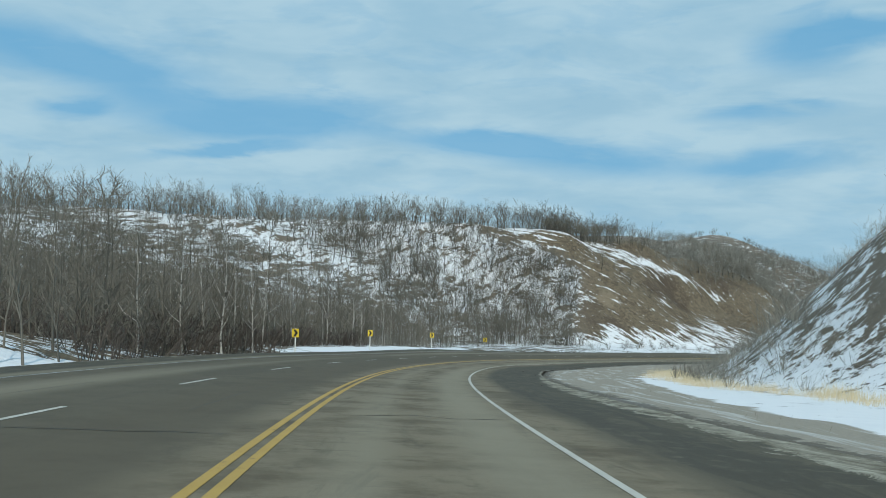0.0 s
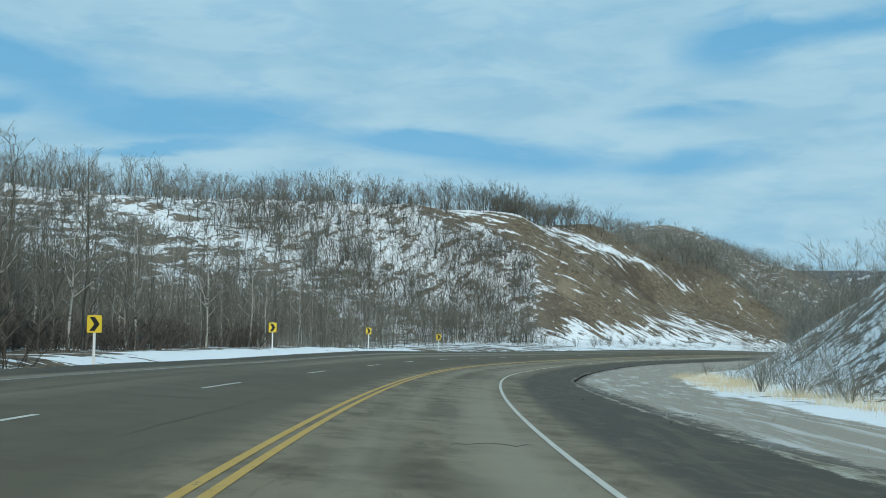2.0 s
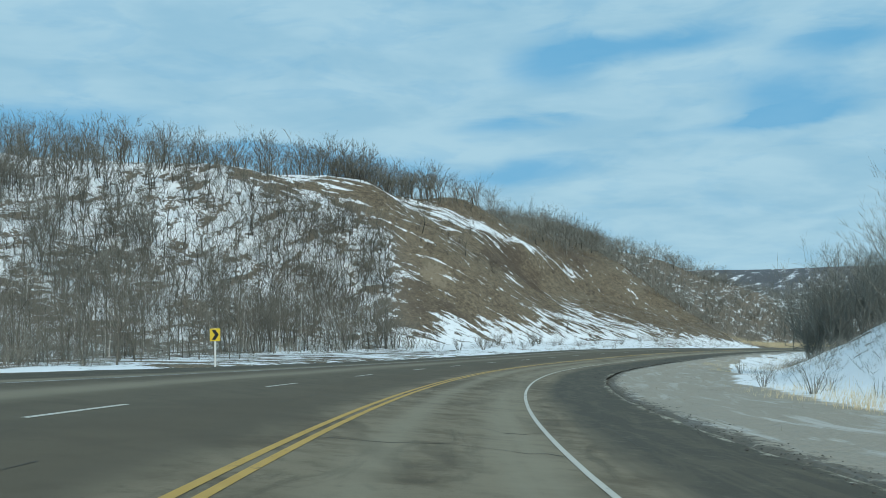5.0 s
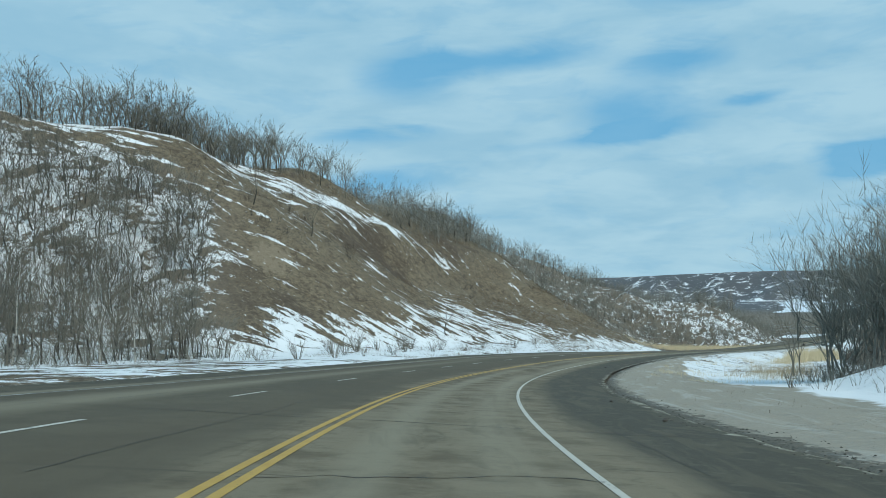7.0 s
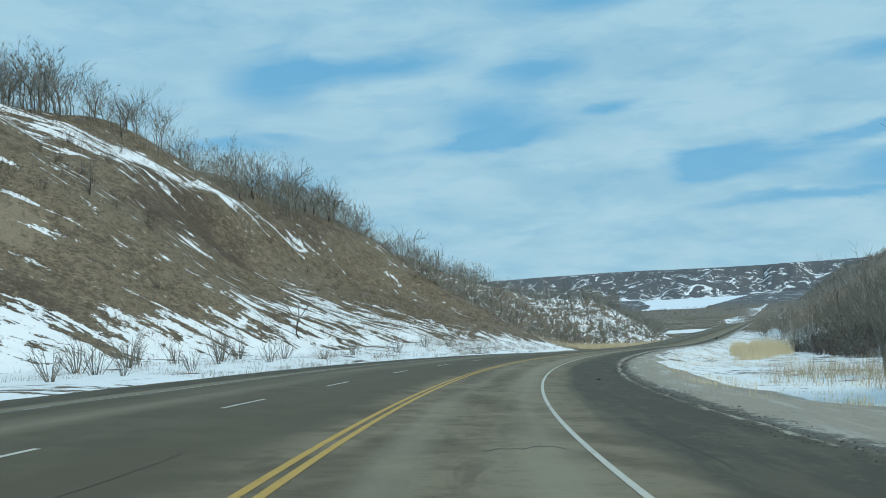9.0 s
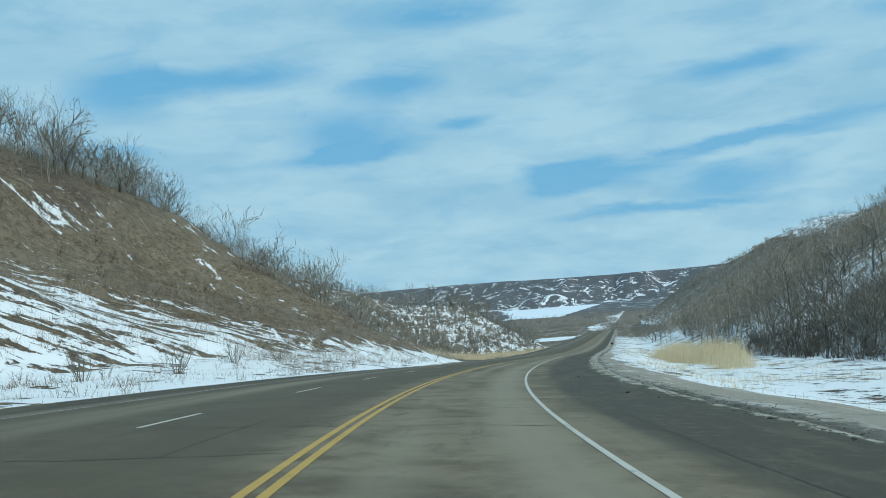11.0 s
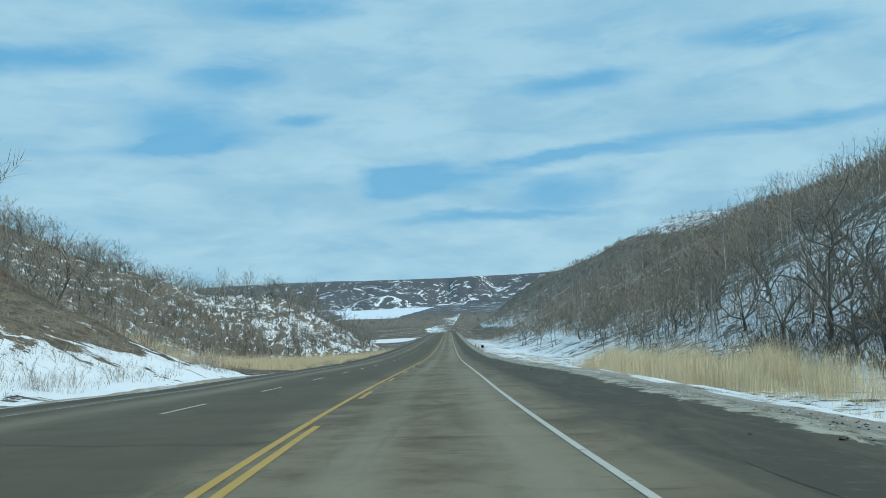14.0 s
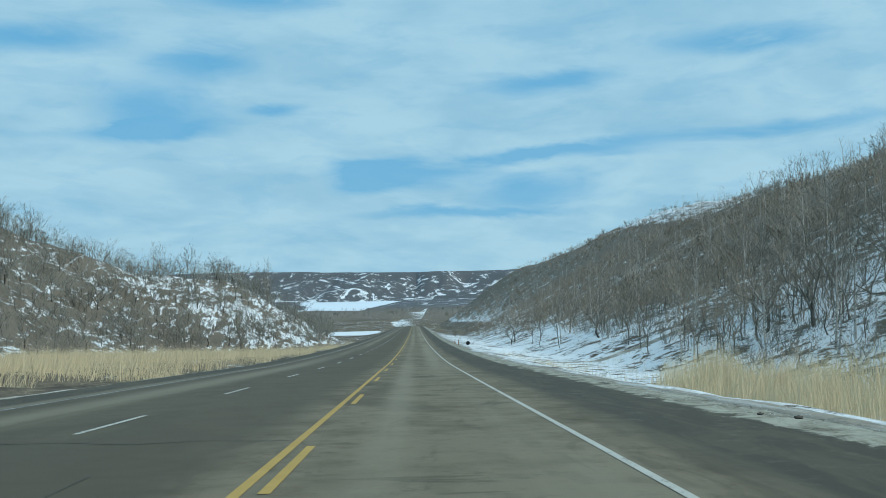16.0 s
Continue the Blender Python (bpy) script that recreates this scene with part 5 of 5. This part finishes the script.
def single_trees():
    rng = random.Random(8)
    proto = {}
    for key, kinds, mats, label in (
            ("aspen_tree", TALL, (M_BARK, M_TWIG), "slender leafless grey aspen at the wood's edge"),
            ("birch_tree", TALL, (M_BIRCH, M_TWIG), "leafless birch with pale speckled trunk"),
            ("bare_tree", NEAR, (M_BARK, M_TWIG), "leafless grey tree with twiggy crown"),
            ("pale_tree", BUSHY, (M_PALEBARK, M_GREYTWIG), "pale grey leafless tree behind the snowy bank"),
            ("oak_tree", OAK, (M_DARKBARK, M_TWIG), "dark crooked leafless tree with spreading limbs")):
        proto[key] = [tree_thing(key, k, mats, label, "tree", key.replace("_", " ") + "s") for k in kinds]
    used = set()

    def put(key, s, n, size, lean=0.0):
        k = rng.randrange(len(proto[key]))
        m = stand(s, n, rng.uniform(0, 6.28), size, lean)
        ob = proto[key][k]
        if (key, k) not in used:
            used.add((key, k))
            ob.matrix_basis = m
        else:
            made = copy_thing(ob, Matrix())
            made.matrix_basis = m

    # edge of the wood outside the bend
    for _ in range(130):
        s = rng.uniform(44, 205)
        n = rng.uniform(12.5 if s < 66 else 19.0 if s < 150 else lfoot(s) - 9, 42)
        put(rng.choice(("aspen_tree", "aspen_tree", "bare_tree", "birch_tree", "birch_tree")), s, n, rng.uniform(0.45, 0.7) if s < 75 else rng.uniform(0.65, 0.95))
    for s, n, z in ((58, 13.2, 0.8), (63, 12.8, 0.72), (70, 19.6, 0.85), (76, 19.2, 0.95), (84, 19.8, 0.9), (92, 20.0, 0.85), (103, 20.4, 0.95), (112, 20.8, 0.9), (124, 21.5, 0.95), (52, 13.5, 0.75)):
        put("birch_tree", s, n, z)
    # clump behind the end of the cut bank
    for k in range(32):
        s = rng.uniform(205, 224)
        put("pale_tree", s, -rng.uniform(24.0, 38), rng.uniform(0.95, 1.4), rng.uniform(-0.05, 0.08))
    for k in range(7):
        put("bare_tree", rng.uniform(237, 252), -rng.uniform(23, 31), rng.uniform(0.65, 0.95))
    for k in range(14):
        put("pale_tree", rng.uniform(145, 200), -rng.uniform(29, 46), rng.uniform(0.7, 1.05))
    for k in range(10):
        put("pale_tree", rng.uniform(203, 220), -rng.uniform(25, 38), rng.uniform(0.8, 1.2), rng.uniform(-0.05, 0.08))
    for s, n, z in ((195, -33.5, 1.3), (199, -34.5, 1.25), (203, -31.5, 1.2), (206, -28.0, 1.3), (208, -30.5, 1.35), (211, -27.0, 1.15), (197, -36.0, 1.2)):
        put("pale_tree", s, n, z, 0.04)
    # front of the wood on the right valley side
    for _ in range(70):
        s = rng.uniform(240, 500)
        n = -rfoot(s) - rng.uniform(1.0, 22)
        put(rng.choice(("bare_tree", "birch_tree", "oak_tree", "bare_tree", "birch_tree")), s, n, rng.uniform(0.55, 0.9))
    for _ in range(12):
        put("oak_tree", rng.uniform(296, 352), -rng.uniform(30, 44), rng.uniform(0.7, 1.15))
    for s, n, z in ((334, -33.0, 1.15), (322, -32.5, 1.0), (311, -31.0, 1.0), (342, -31.0, 0.95), (300, -34.0, 0.9), (328, -38.0, 1.0), (356, -33.0, 1.45), (351, -35.0, 1.1), (362, -31.0, 1.0), (346, -30.0, 1.25)):
        put("oak_tree", s, n, z)
    for _ in range(14):
        s = rng.uniform(360, 402)
        put("oak_tree", s, -rfoot(s) - rng.uniform(9, 30), rng.uniform(0.85, 1.3))
    # above the toe of the open slope
    for _ in range(18):
        s = rng.uniform(343, 385)
        put(rng.choice(("birch_tree", "oak_tree", "birch_tree", "bare_tree")), s, lfoot(s) + rng.uniform(2, 22), rng.uniform(0.45, 0.75))
    # on the nose beyond the reeds
    for _ in range(16):
        s = rng.uniform(572, 642)
        put(rng.choice(("bare_tree", "oak_tree", "bare_tree", "birch_tree")), s, lcrest(s) + rng.uniform(-12, 4), rng.uniform(0.8, 1.35))
    # crest
    for _ in range(45):
        s = rng.uniform(150, 300)
        put(rng.choice(("bare_tree", "oak_tree")), s, lcrest(s) + rng.uniform(-2, 8), rng.uniform(0.55, 0.9))
    for _ in range(34):
        s = rng.uniform(284, 350)
        put(rng.choice(("bare_tree", "oak_tree", "bare_tree")), s, lcrest(s) - rng.uniform(-3, 12), rng.uniform(0.7, 1.1))
    put("oak_tree", 166, 124, 2.0)
    for key in proto:
        for k, ob in enumerate(proto[key]):
            if (key, k) not in used:
                put_s = rng.uniform(60, 140)
                ob.matrix_basis = stand(put_s, 25.0, 0, 0.9)


single_trees()


def shrubs():
    rng = random.Random(12)
    protos = []
    for k in SHRUB:
        root = tagged(new("bare_shrub", tri_mesh("bare_shrub", k, M_TWIG)), "small bare willow shrub standing in snow", "shrub", "bare shrubs")
        protos.append(root)
    spots_ = [(226, 20), (231, 19), (238, 18.5), (243, 19.2), (249, 18.0), (254, 19.0), (261, 18.5), (272, 20), (280, 18.4), (287, 17.5), (294, 16.8), (301, 18.5), (222, 22), (216, 23), (234, 22.5), (236, 25), (240, 24), (244, 26), (248, 25), (252, 23.5), (257, 24.5),
              (150, -18.5), (160, -17.5), (100, -20), (92, -20.5), (84, -21), (70, -21.5), (196, -18)]
    for k, (s, n) in enumerate(spots_):
        m = stand(s, n, rng.uniform(0, 6.28), rng.uniform(1.3, 1.9) if n > 23 else rng.uniform(0.7, 1.4))
        if k < len(protos):
            protos[k].matrix_basis = m
        else:
            copy_thing(protos[k % len(protos)], Matrix()).matrix_basis = m


shrubs()


def reeds(name, seed, count, s0, s1, n0, n1, height, keep, label, mat=None, width=(0.006, 0.014), fine=False):
    """Dry standing blades, each a bent strip."""
    rng = np.random.RandomState(seed)
    s, n = rng.uniform(s0, s1, count), rng.uniform(n0, n1, count)
    ok = rng.rand(count) < keep(s, n)
    s, n = s[ok], n[ok]
    x, y = place(s, n)
    z = ground_z(s, n)
    k = len(s)
    h = height * rng.uniform(0.35, 1.1, k) ** 0.8 * (0.82 + 0.5 * bumps(s / 2.3, n / 2.3, seed, 2) + 0.25 * bumps(s / 0.7, n / 0.7, seed + 2, 1))
    h = np.maximum(h, 0.15)
    a = rng.uniform(0, 6.283, k)
    lean = rng.normal(0.18, 0.22, k) + 0.2 * bumps(s / 3.1, n / 3.1, seed + 5, 2)
    side = rng.normal(0, 0.16, k) + 0.12 * bumps(s / 2.6, n / 2.6, seed + 6, 2)
    w = rng.uniform(*width, k)
    dx, dy = np.cos(a), np.sin(a)
    lx, ly = lean * h, side * h
    base = np.stack([x, y, z - 0.05], 1)
    tip = base + np.stack([lx, ly, h], 1)
    foot = (base + np.stack([-dx * w, -dy * w, 0 * h], 1), base + np.stack([dx * w, dy * w, 0 * h], 1))
    o = np.arange(k)[:, None]
    if fine:
        knee = base + np.stack([lx * 0.3, ly * 0.3, h * 0.6], 1)
        off = np.stack([dx * w * 0.8, dy * w * 0.8, 0 * h], 1)
        v = np.stack([*foot, knee + off, knee - off, tip], 1).reshape(-1, 3)
        f = np.concatenate([o * 5 + np.array([[0, 1, 2]]), o * 5 + np.array([[0, 2, 3]]), o * 5 + np.array([[3, 2, 4]])])
    else:
        v = np.stack([*foot, tip], 1).reshape(-1, 3)
        f = o * 3 + np.array([[0, 1, 2]])
    tagged(new(name, mesh_of(name, v, f, mat or M_REED)), label, "reeds", kind="stuff")


def all_reeds():
    def blob(s0, ds, n0, dn, seed):
        return lambda s, n: np.clip(1.25 - ((s - s0) / ds) ** 2 - ((n - n0) / dn) ** 2 + 0.7 * bumps(s / 5, n / 4, seed), 0, 1)

    def clumps(s, n, seed, floor=0.15):
        return np.clip(0.55 + 1.1 * bumps(s / 1.7, n / 1.7, seed, 2), floor, 1)

    reeds("reed_bed", 31, 330000, 322, 560, 11.5, 62, 1.25, lambda s, n: np.where((n > 12.5 + 1.5 * bumps(s / 9, 0.1, 81)) & (n < lfoot(s) + 2), np.interp(s, [335, 349, 420, 490, 540], [0, 1, 0.8, 0.4, 0]), 0) * clumps(s, n, 91, 0.4), "pale dry reed bed beside the road", width=(0.007, 0.017))
    reeds("reed_stand", 32, 170000, 312, 405, -27, -12.5, 2.2, lambda s, n: blob(350, 33, np.interp(s, [320, 345, 390], [-19.5, -19.7, -18.0]), 4.3, 83)(s, n) * clumps(s, n, 92, 0.3), "tall tan reeds standing in the ditch", None, (0.005, 0.011), True)
    reeds("reed_stand", 33, 6000, 296, 316, -23, -15, 1.3, lambda s, n: blob(306, 4.5, -18.8, 2.0, 84)(s, n) * clumps(s, n, 93), "small clump of tall tan reeds in snow", fine=True)
    reeds("reed_stand", 37, 30000, 216, 285, -31, -13, 1.5, lambda s, n: blob(250, 17, -22.0, 4.6, 88)(s, n) * clumps(s, n, 94), "brown-tan reeds in the snow", M_DULLREED)
    reeds("short_reeds", 39, 46000, 214, 420, -24, -10.5, 0.55, lambda s, n: np.clip(0.25 + 0.9 * bumps(s / 6, n / 2.5, 95), 0, 0.8) * clumps(s, n, 96), "low tan reed stubble poking through snow")
    reeds("dry_grass", 35, 150000, 24, 160, -33, -13, 0.7, lambda s, n: np.clip(0.95 - ((-n - rfoot(s) + 2.6) / 4.0) ** 2 + 0.6 * bumps(s / 5, n / 4, 86), 0, 1) * clumps(s, n, 97, 0.3) * np.interp(s, [24, 130, 160], [1, 0.8, 0]), "dry yellow grass along the bank's foot", M_REED, (0.006, 0.014))
    reeds("verge_grass", 36, 5000, 20, 420, -15, -9, 0.3, lambda s, n: np.clip(0.05 + 0.7 * bumps(s / 3, n / 2, 87), 0, 0.5), "sparse dead weeds on the verge", M_WEED, (0.003, 0.007))
    reeds("apron_weeds", 40, 60000, 228, 340, 10.8, 26, 0.4, lambda s, n: np.where(n < lfoot(s) + 2, np.clip(0.20 + 0.7 * bumps(s / 4, n / 3, 98), 0, 0.8), 0), "dead weeds poking through roadside snow", M_WEED, (0.004, 0.010))
    reeds("slope_grass", 38, 130000, 236, 352, 22, 70, 0.65, lambda s, n: np.where((n > lfoot(s) + 2) & (n < lcrest(s) - 1), np.clip(0.45 + 0.9 * bumps(s / 5, n / 5, 89), 0, 1), 0), "dead brown grass on the open slope", M_WEED)


all_reeds()


# ---- signs ----
def box(bm, x, y, z, mat4=None):
    r = bmesh.ops.create_cube(bm, size=1.0)
    bmesh.ops.scale(bm, vec=(x, y, z), verts=r["verts"])
    if mat4 is not None:
        bmesh.ops.transform(bm, matrix=mat4, verts=r["verts"])
    return r["verts"]


def rounded_plate(bm, w, h, t, r=0.05):
    pts = []
    for cx, cz, a0 in ((w / 2 - r, h / 2 - r, 0), (-w / 2 + r, h / 2 - r, 90), (-w / 2 + r, -h / 2 + r, 180), (w / 2 - r, -h / 2 + r, 270)):
        for k in range(5):
            a = radians(a0 + k * 22.5)
            pts.append((cx + r * math.cos(a), cz + r * math.sin(a)))
    f = bm.faces.new([bm.verts.new((x, -t / 2, z)) for x, z in pts])
    e = bmesh.ops.extrude_face_region(bm, geom=[f])
    bmesh.ops.translate(bm, vec=(0, t, 0), verts=[v for v in e["geom"] if isinstance(v, bmesh.types.BMVert)])
    bmesh.ops.recalc_face_normals(bm, faces=bm.faces)


def chevron_sign():
    """Faces -y; its post's foot is at the origin."""
    root = tagged(new("chevron_sign"), "yellow curve sign with black chevron on white post", "road sign", "curve signs")
    bm = bmesh.new()
    box(bm, 0.10, 0.10, 2.60, Matrix.Translation((0, 0.06, 0.99)))
    bmesh.ops.bevel(bm, geom=bm.edges[:], offset=0.008, segments=1, affect="EDGES")
    part_bm("post", bm, M_POST, root, "white-painted wooden post")
    bm = bmesh.new()
    rounded_plate(bm, 0.56, 0.70, 0.006)
    bmesh.ops.translate(bm, vec=(0, -0.003, 1.92), verts=bm.verts)
    plate = part_bm("plate", bm, M_SIGN, root, "reflective yellow plate")
    bm = bmesh.new()
    pts = [(-0.19, 0.28), (0.01, 0.28), (0.20, 0.0), (0.01, -0.28), (-0.19, -0.28), (-0.01, 0.0)]
    top = [bm.verts.new((x, -0.010, 1.92 + z)) for x, z in pts]
    low = [bm.verts.new((x, -0.007, 1.92 + z)) for x, z in pts]
    bm.faces.new(top[:3] + [top[5]])
    bm.faces.new([top[5]] + top[2:5])
    for k in range(6):
        bm.faces.new((top[k], low[k], low[(k + 1) % 6], top[(k + 1) % 6]))
    bmesh.ops.recalc_face_normals(bm, faces=bm.faces)
    part_bm("chevron", bm, M_BLACK, plate, "black arrow mark")
    for z in (1.68, 2.16):
        bm = bmesh.new()
        bmesh.ops.create_cone(bm, cap_ends=True, segments=8, radius1=0.014, radius2=0.012, depth=0.012, matrix=Matrix.Translation((0, -0.014, z)) @ Matrix.Rotation(radians(90), 4, "X"))
        part_bm("bolt", bm, M_STEEL, plate)
    return root


def marker_post():
    """A knee-high orange road marker; its foot is at the origin."""
    root = tagged(new("marker_post"), "short orange roadside marker post in snow", "marker post", "marker posts")
    bm = bmesh.new()
    box(bm, 0.11, 0.025, 1.05, Matrix.Translation((0, 0, 0.275)))
    bmesh.ops.bevel(bm, geom=bm.edges[:], offset=0.006, segments=1, affect="EDGES")
    part_bm("post", bm, M_ORANGE, root, "weathered orange plastic post")
    bm = bmesh.new()
    box(bm, 0.08, 0.004, 0.18, Matrix.Translation((0, -0.0155, 0.66)))
    part_bm("reflector", bm, M_STEEL, root, "grey reflector strip")
    return root


def dark_marker():
    """A small round plate, dark from the back, on a steel post."""
    root = tagged(new("roadside_marker"), "small dark round marker plate on steel post", "road sign")
    bm = bmesh.new()
    box(bm, 0.05, 0.04, 1.1, Matrix.Translation((0, 0.03, 0.20)))
    part_bm("post", bm, M_STEEL, root, "thin steel post")
    bm = bmesh.new()
    bmesh.ops.create_cone(bm, cap_ends=True, segments=20, radius1=0.25, radius2=0.25, depth=0.012, matrix=Matrix.Translation((0, 0, 0.68)) @ Matrix.Rotation(radians(90), 4, "X"))
    part_bm("plate", bm, M_BLACK, root, "dark round plate")
    return root


def facing(s, n, ahead=55.0):
    """A pose at (s, n) that faces the traffic coming from ahead metres before."""
    x, y = place(np.array([s, s - ahead]), np.array([n, 0.0]))
    z = float(ground_z(np.array([s]), np.array([n]))[0])
    return Matrix.Translation((x[0], y[0], z)) @ Matrix.Rotation(math.atan2(y[0] - y[1], x[0] - x[1]) - math.pi / 2, 4, "Z")


POST_SPOTS = ((461.0, -7.75), (457.0, -8.1))
PLATE_SPOT = (431.0, -8.0)
sign = chevron_sign()
SIGN_SPOTS = ((72.6, 12.6), (100.3, 14.0), (127.5, 15.3), (147.0, 13.8))
sign.matrix_basis = facing(*SIGN_SPOTS[0])
for sp in SIGN_SPOTS[1:]:
    copy_thing(sign, facing(*sp))

post = marker_post()
post.matrix_basis = facing(POST_SPOTS[0][0], POST_SPOTS[0][1])
copy_thing(post, facing(POST_SPOTS[1][0], POST_SPOTS[1][1]))
dark_marker().matrix_basis = facing(PLATE_SPOT[0], PLATE_SPOT[1])


# ---- loose stones and frozen clods on the shoulder ----
def clod():
    rng = random.Random(30)
    bm = bmesh.new()
    bmesh.ops.create_icosphere(bm, subdivisions=2, radius=0.07)
    for v in bm.verts:
        v.co *= 1 + rng.uniform(-0.28, 0.28)
        v.co.z *= 0.6
    me = bpy.data.meshes.new("clod")
    bm.to_mesh(me)
    bm.free()
    me.materials.append(M_CLOD)
    return tagged(new("clod", me), "dark frozen clod of gravel on the shoulder", "stone", "loose clods")


def clods():
    rng = random.Random(31)
    first = clod()
    for k in range(26):
        s = rng.uniform(20, 340) if k else 296.0
        n = rng.uniform(-7.6, -5.9) if k else -6.1
        x, y = place(np.array([s]), np.array([n]))
        _, _, _, _, z, bank = road_at(np.array([s]))
        size = rng.uniform(0.35, 0.9)
        m = Matrix.Translation((x[0], y[0], z[0] + bank[0] * n + 0.03 * size)) @ Matrix.Rotation(rng.uniform(0, 6.28), 4, "Z") @ Matrix.Diagonal((size * rng.uniform(0.8, 1.6), size, size, 1))
        if k == 0:
            first.matrix_basis = m
        else:
            copy_thing(first, Matrix()).matrix_basis = m


clods()


def rubble(name, seed, count, s0, s1, n0, n1, size, mat, label):
    """Crumbs of frozen dirt or snow along the asphalt's edge: small uneven lumps, too many to count."""
    rng = np.random.RandomState(seed)
    s = rng.uniform(s0, s1, count)
    n = n0 + (n1 - n0) * rng.beta(1.3, 2.2, count) + 0.35 * bumps(s / 2.2, 0.6, seed, 2)
    x, y = place(s, n)
    _, _, _, _, zr, bank = road_at(s)
    z = np.where(n > EDGE_R, zr + bank * n, ground_z(s, np.minimum(n, EDGE_R - 0.02)))
    k = np.array([[1, 0, 0], [0, 1, 0], [-1, 0, 0], [0, -1, 0], [0, 0, 1], [0, 0, -0.6]], float)
    f = np.array([[0, 1, 4], [1, 2, 4], [2, 3, 4], [3, 0, 4], [1, 0, 5], [2, 1, 5], [3, 2, 5], [0, 3, 5]])
    r = rng.uniform(*size, (count, 1, 1)) * rng.uniform(0.6, 1.4, (count, 6, 1)) * np.array([1.0, 1.0, 0.6])
    turn = rng.uniform(0, 6.283, count)[:, None]
    v = k[None] * r
    v = np.stack([v[..., 0] * np.cos(turn) - v[..., 1] * np.sin(turn) + x[:, None], v[..., 0] * np.sin(turn) + v[..., 1] * np.cos(turn) + y[:, None], v[..., 2] + z[:, None]], -1)
    me = mesh_of(name, v.reshape(-1, 3), (f[None] + (np.arange(count) * 6)[:, None, None]).reshape(-1, 3), mat)
    tagged(new(name, me), label, "rubble", kind="stuff")


rubble("edge_rubble", 50, 3600, 60, 300, -7.3, -8.9, (0.010, 0.035), M_CLOD, "dark frozen crumbs of dirt along the asphalt's edge")
rubble("snow_crumbs", 51, 3200, 255, 420, -7.2, -9.2, (0.006, 0.028), M_CRUST, "dirty snow crumbs along the asphalt's edge")
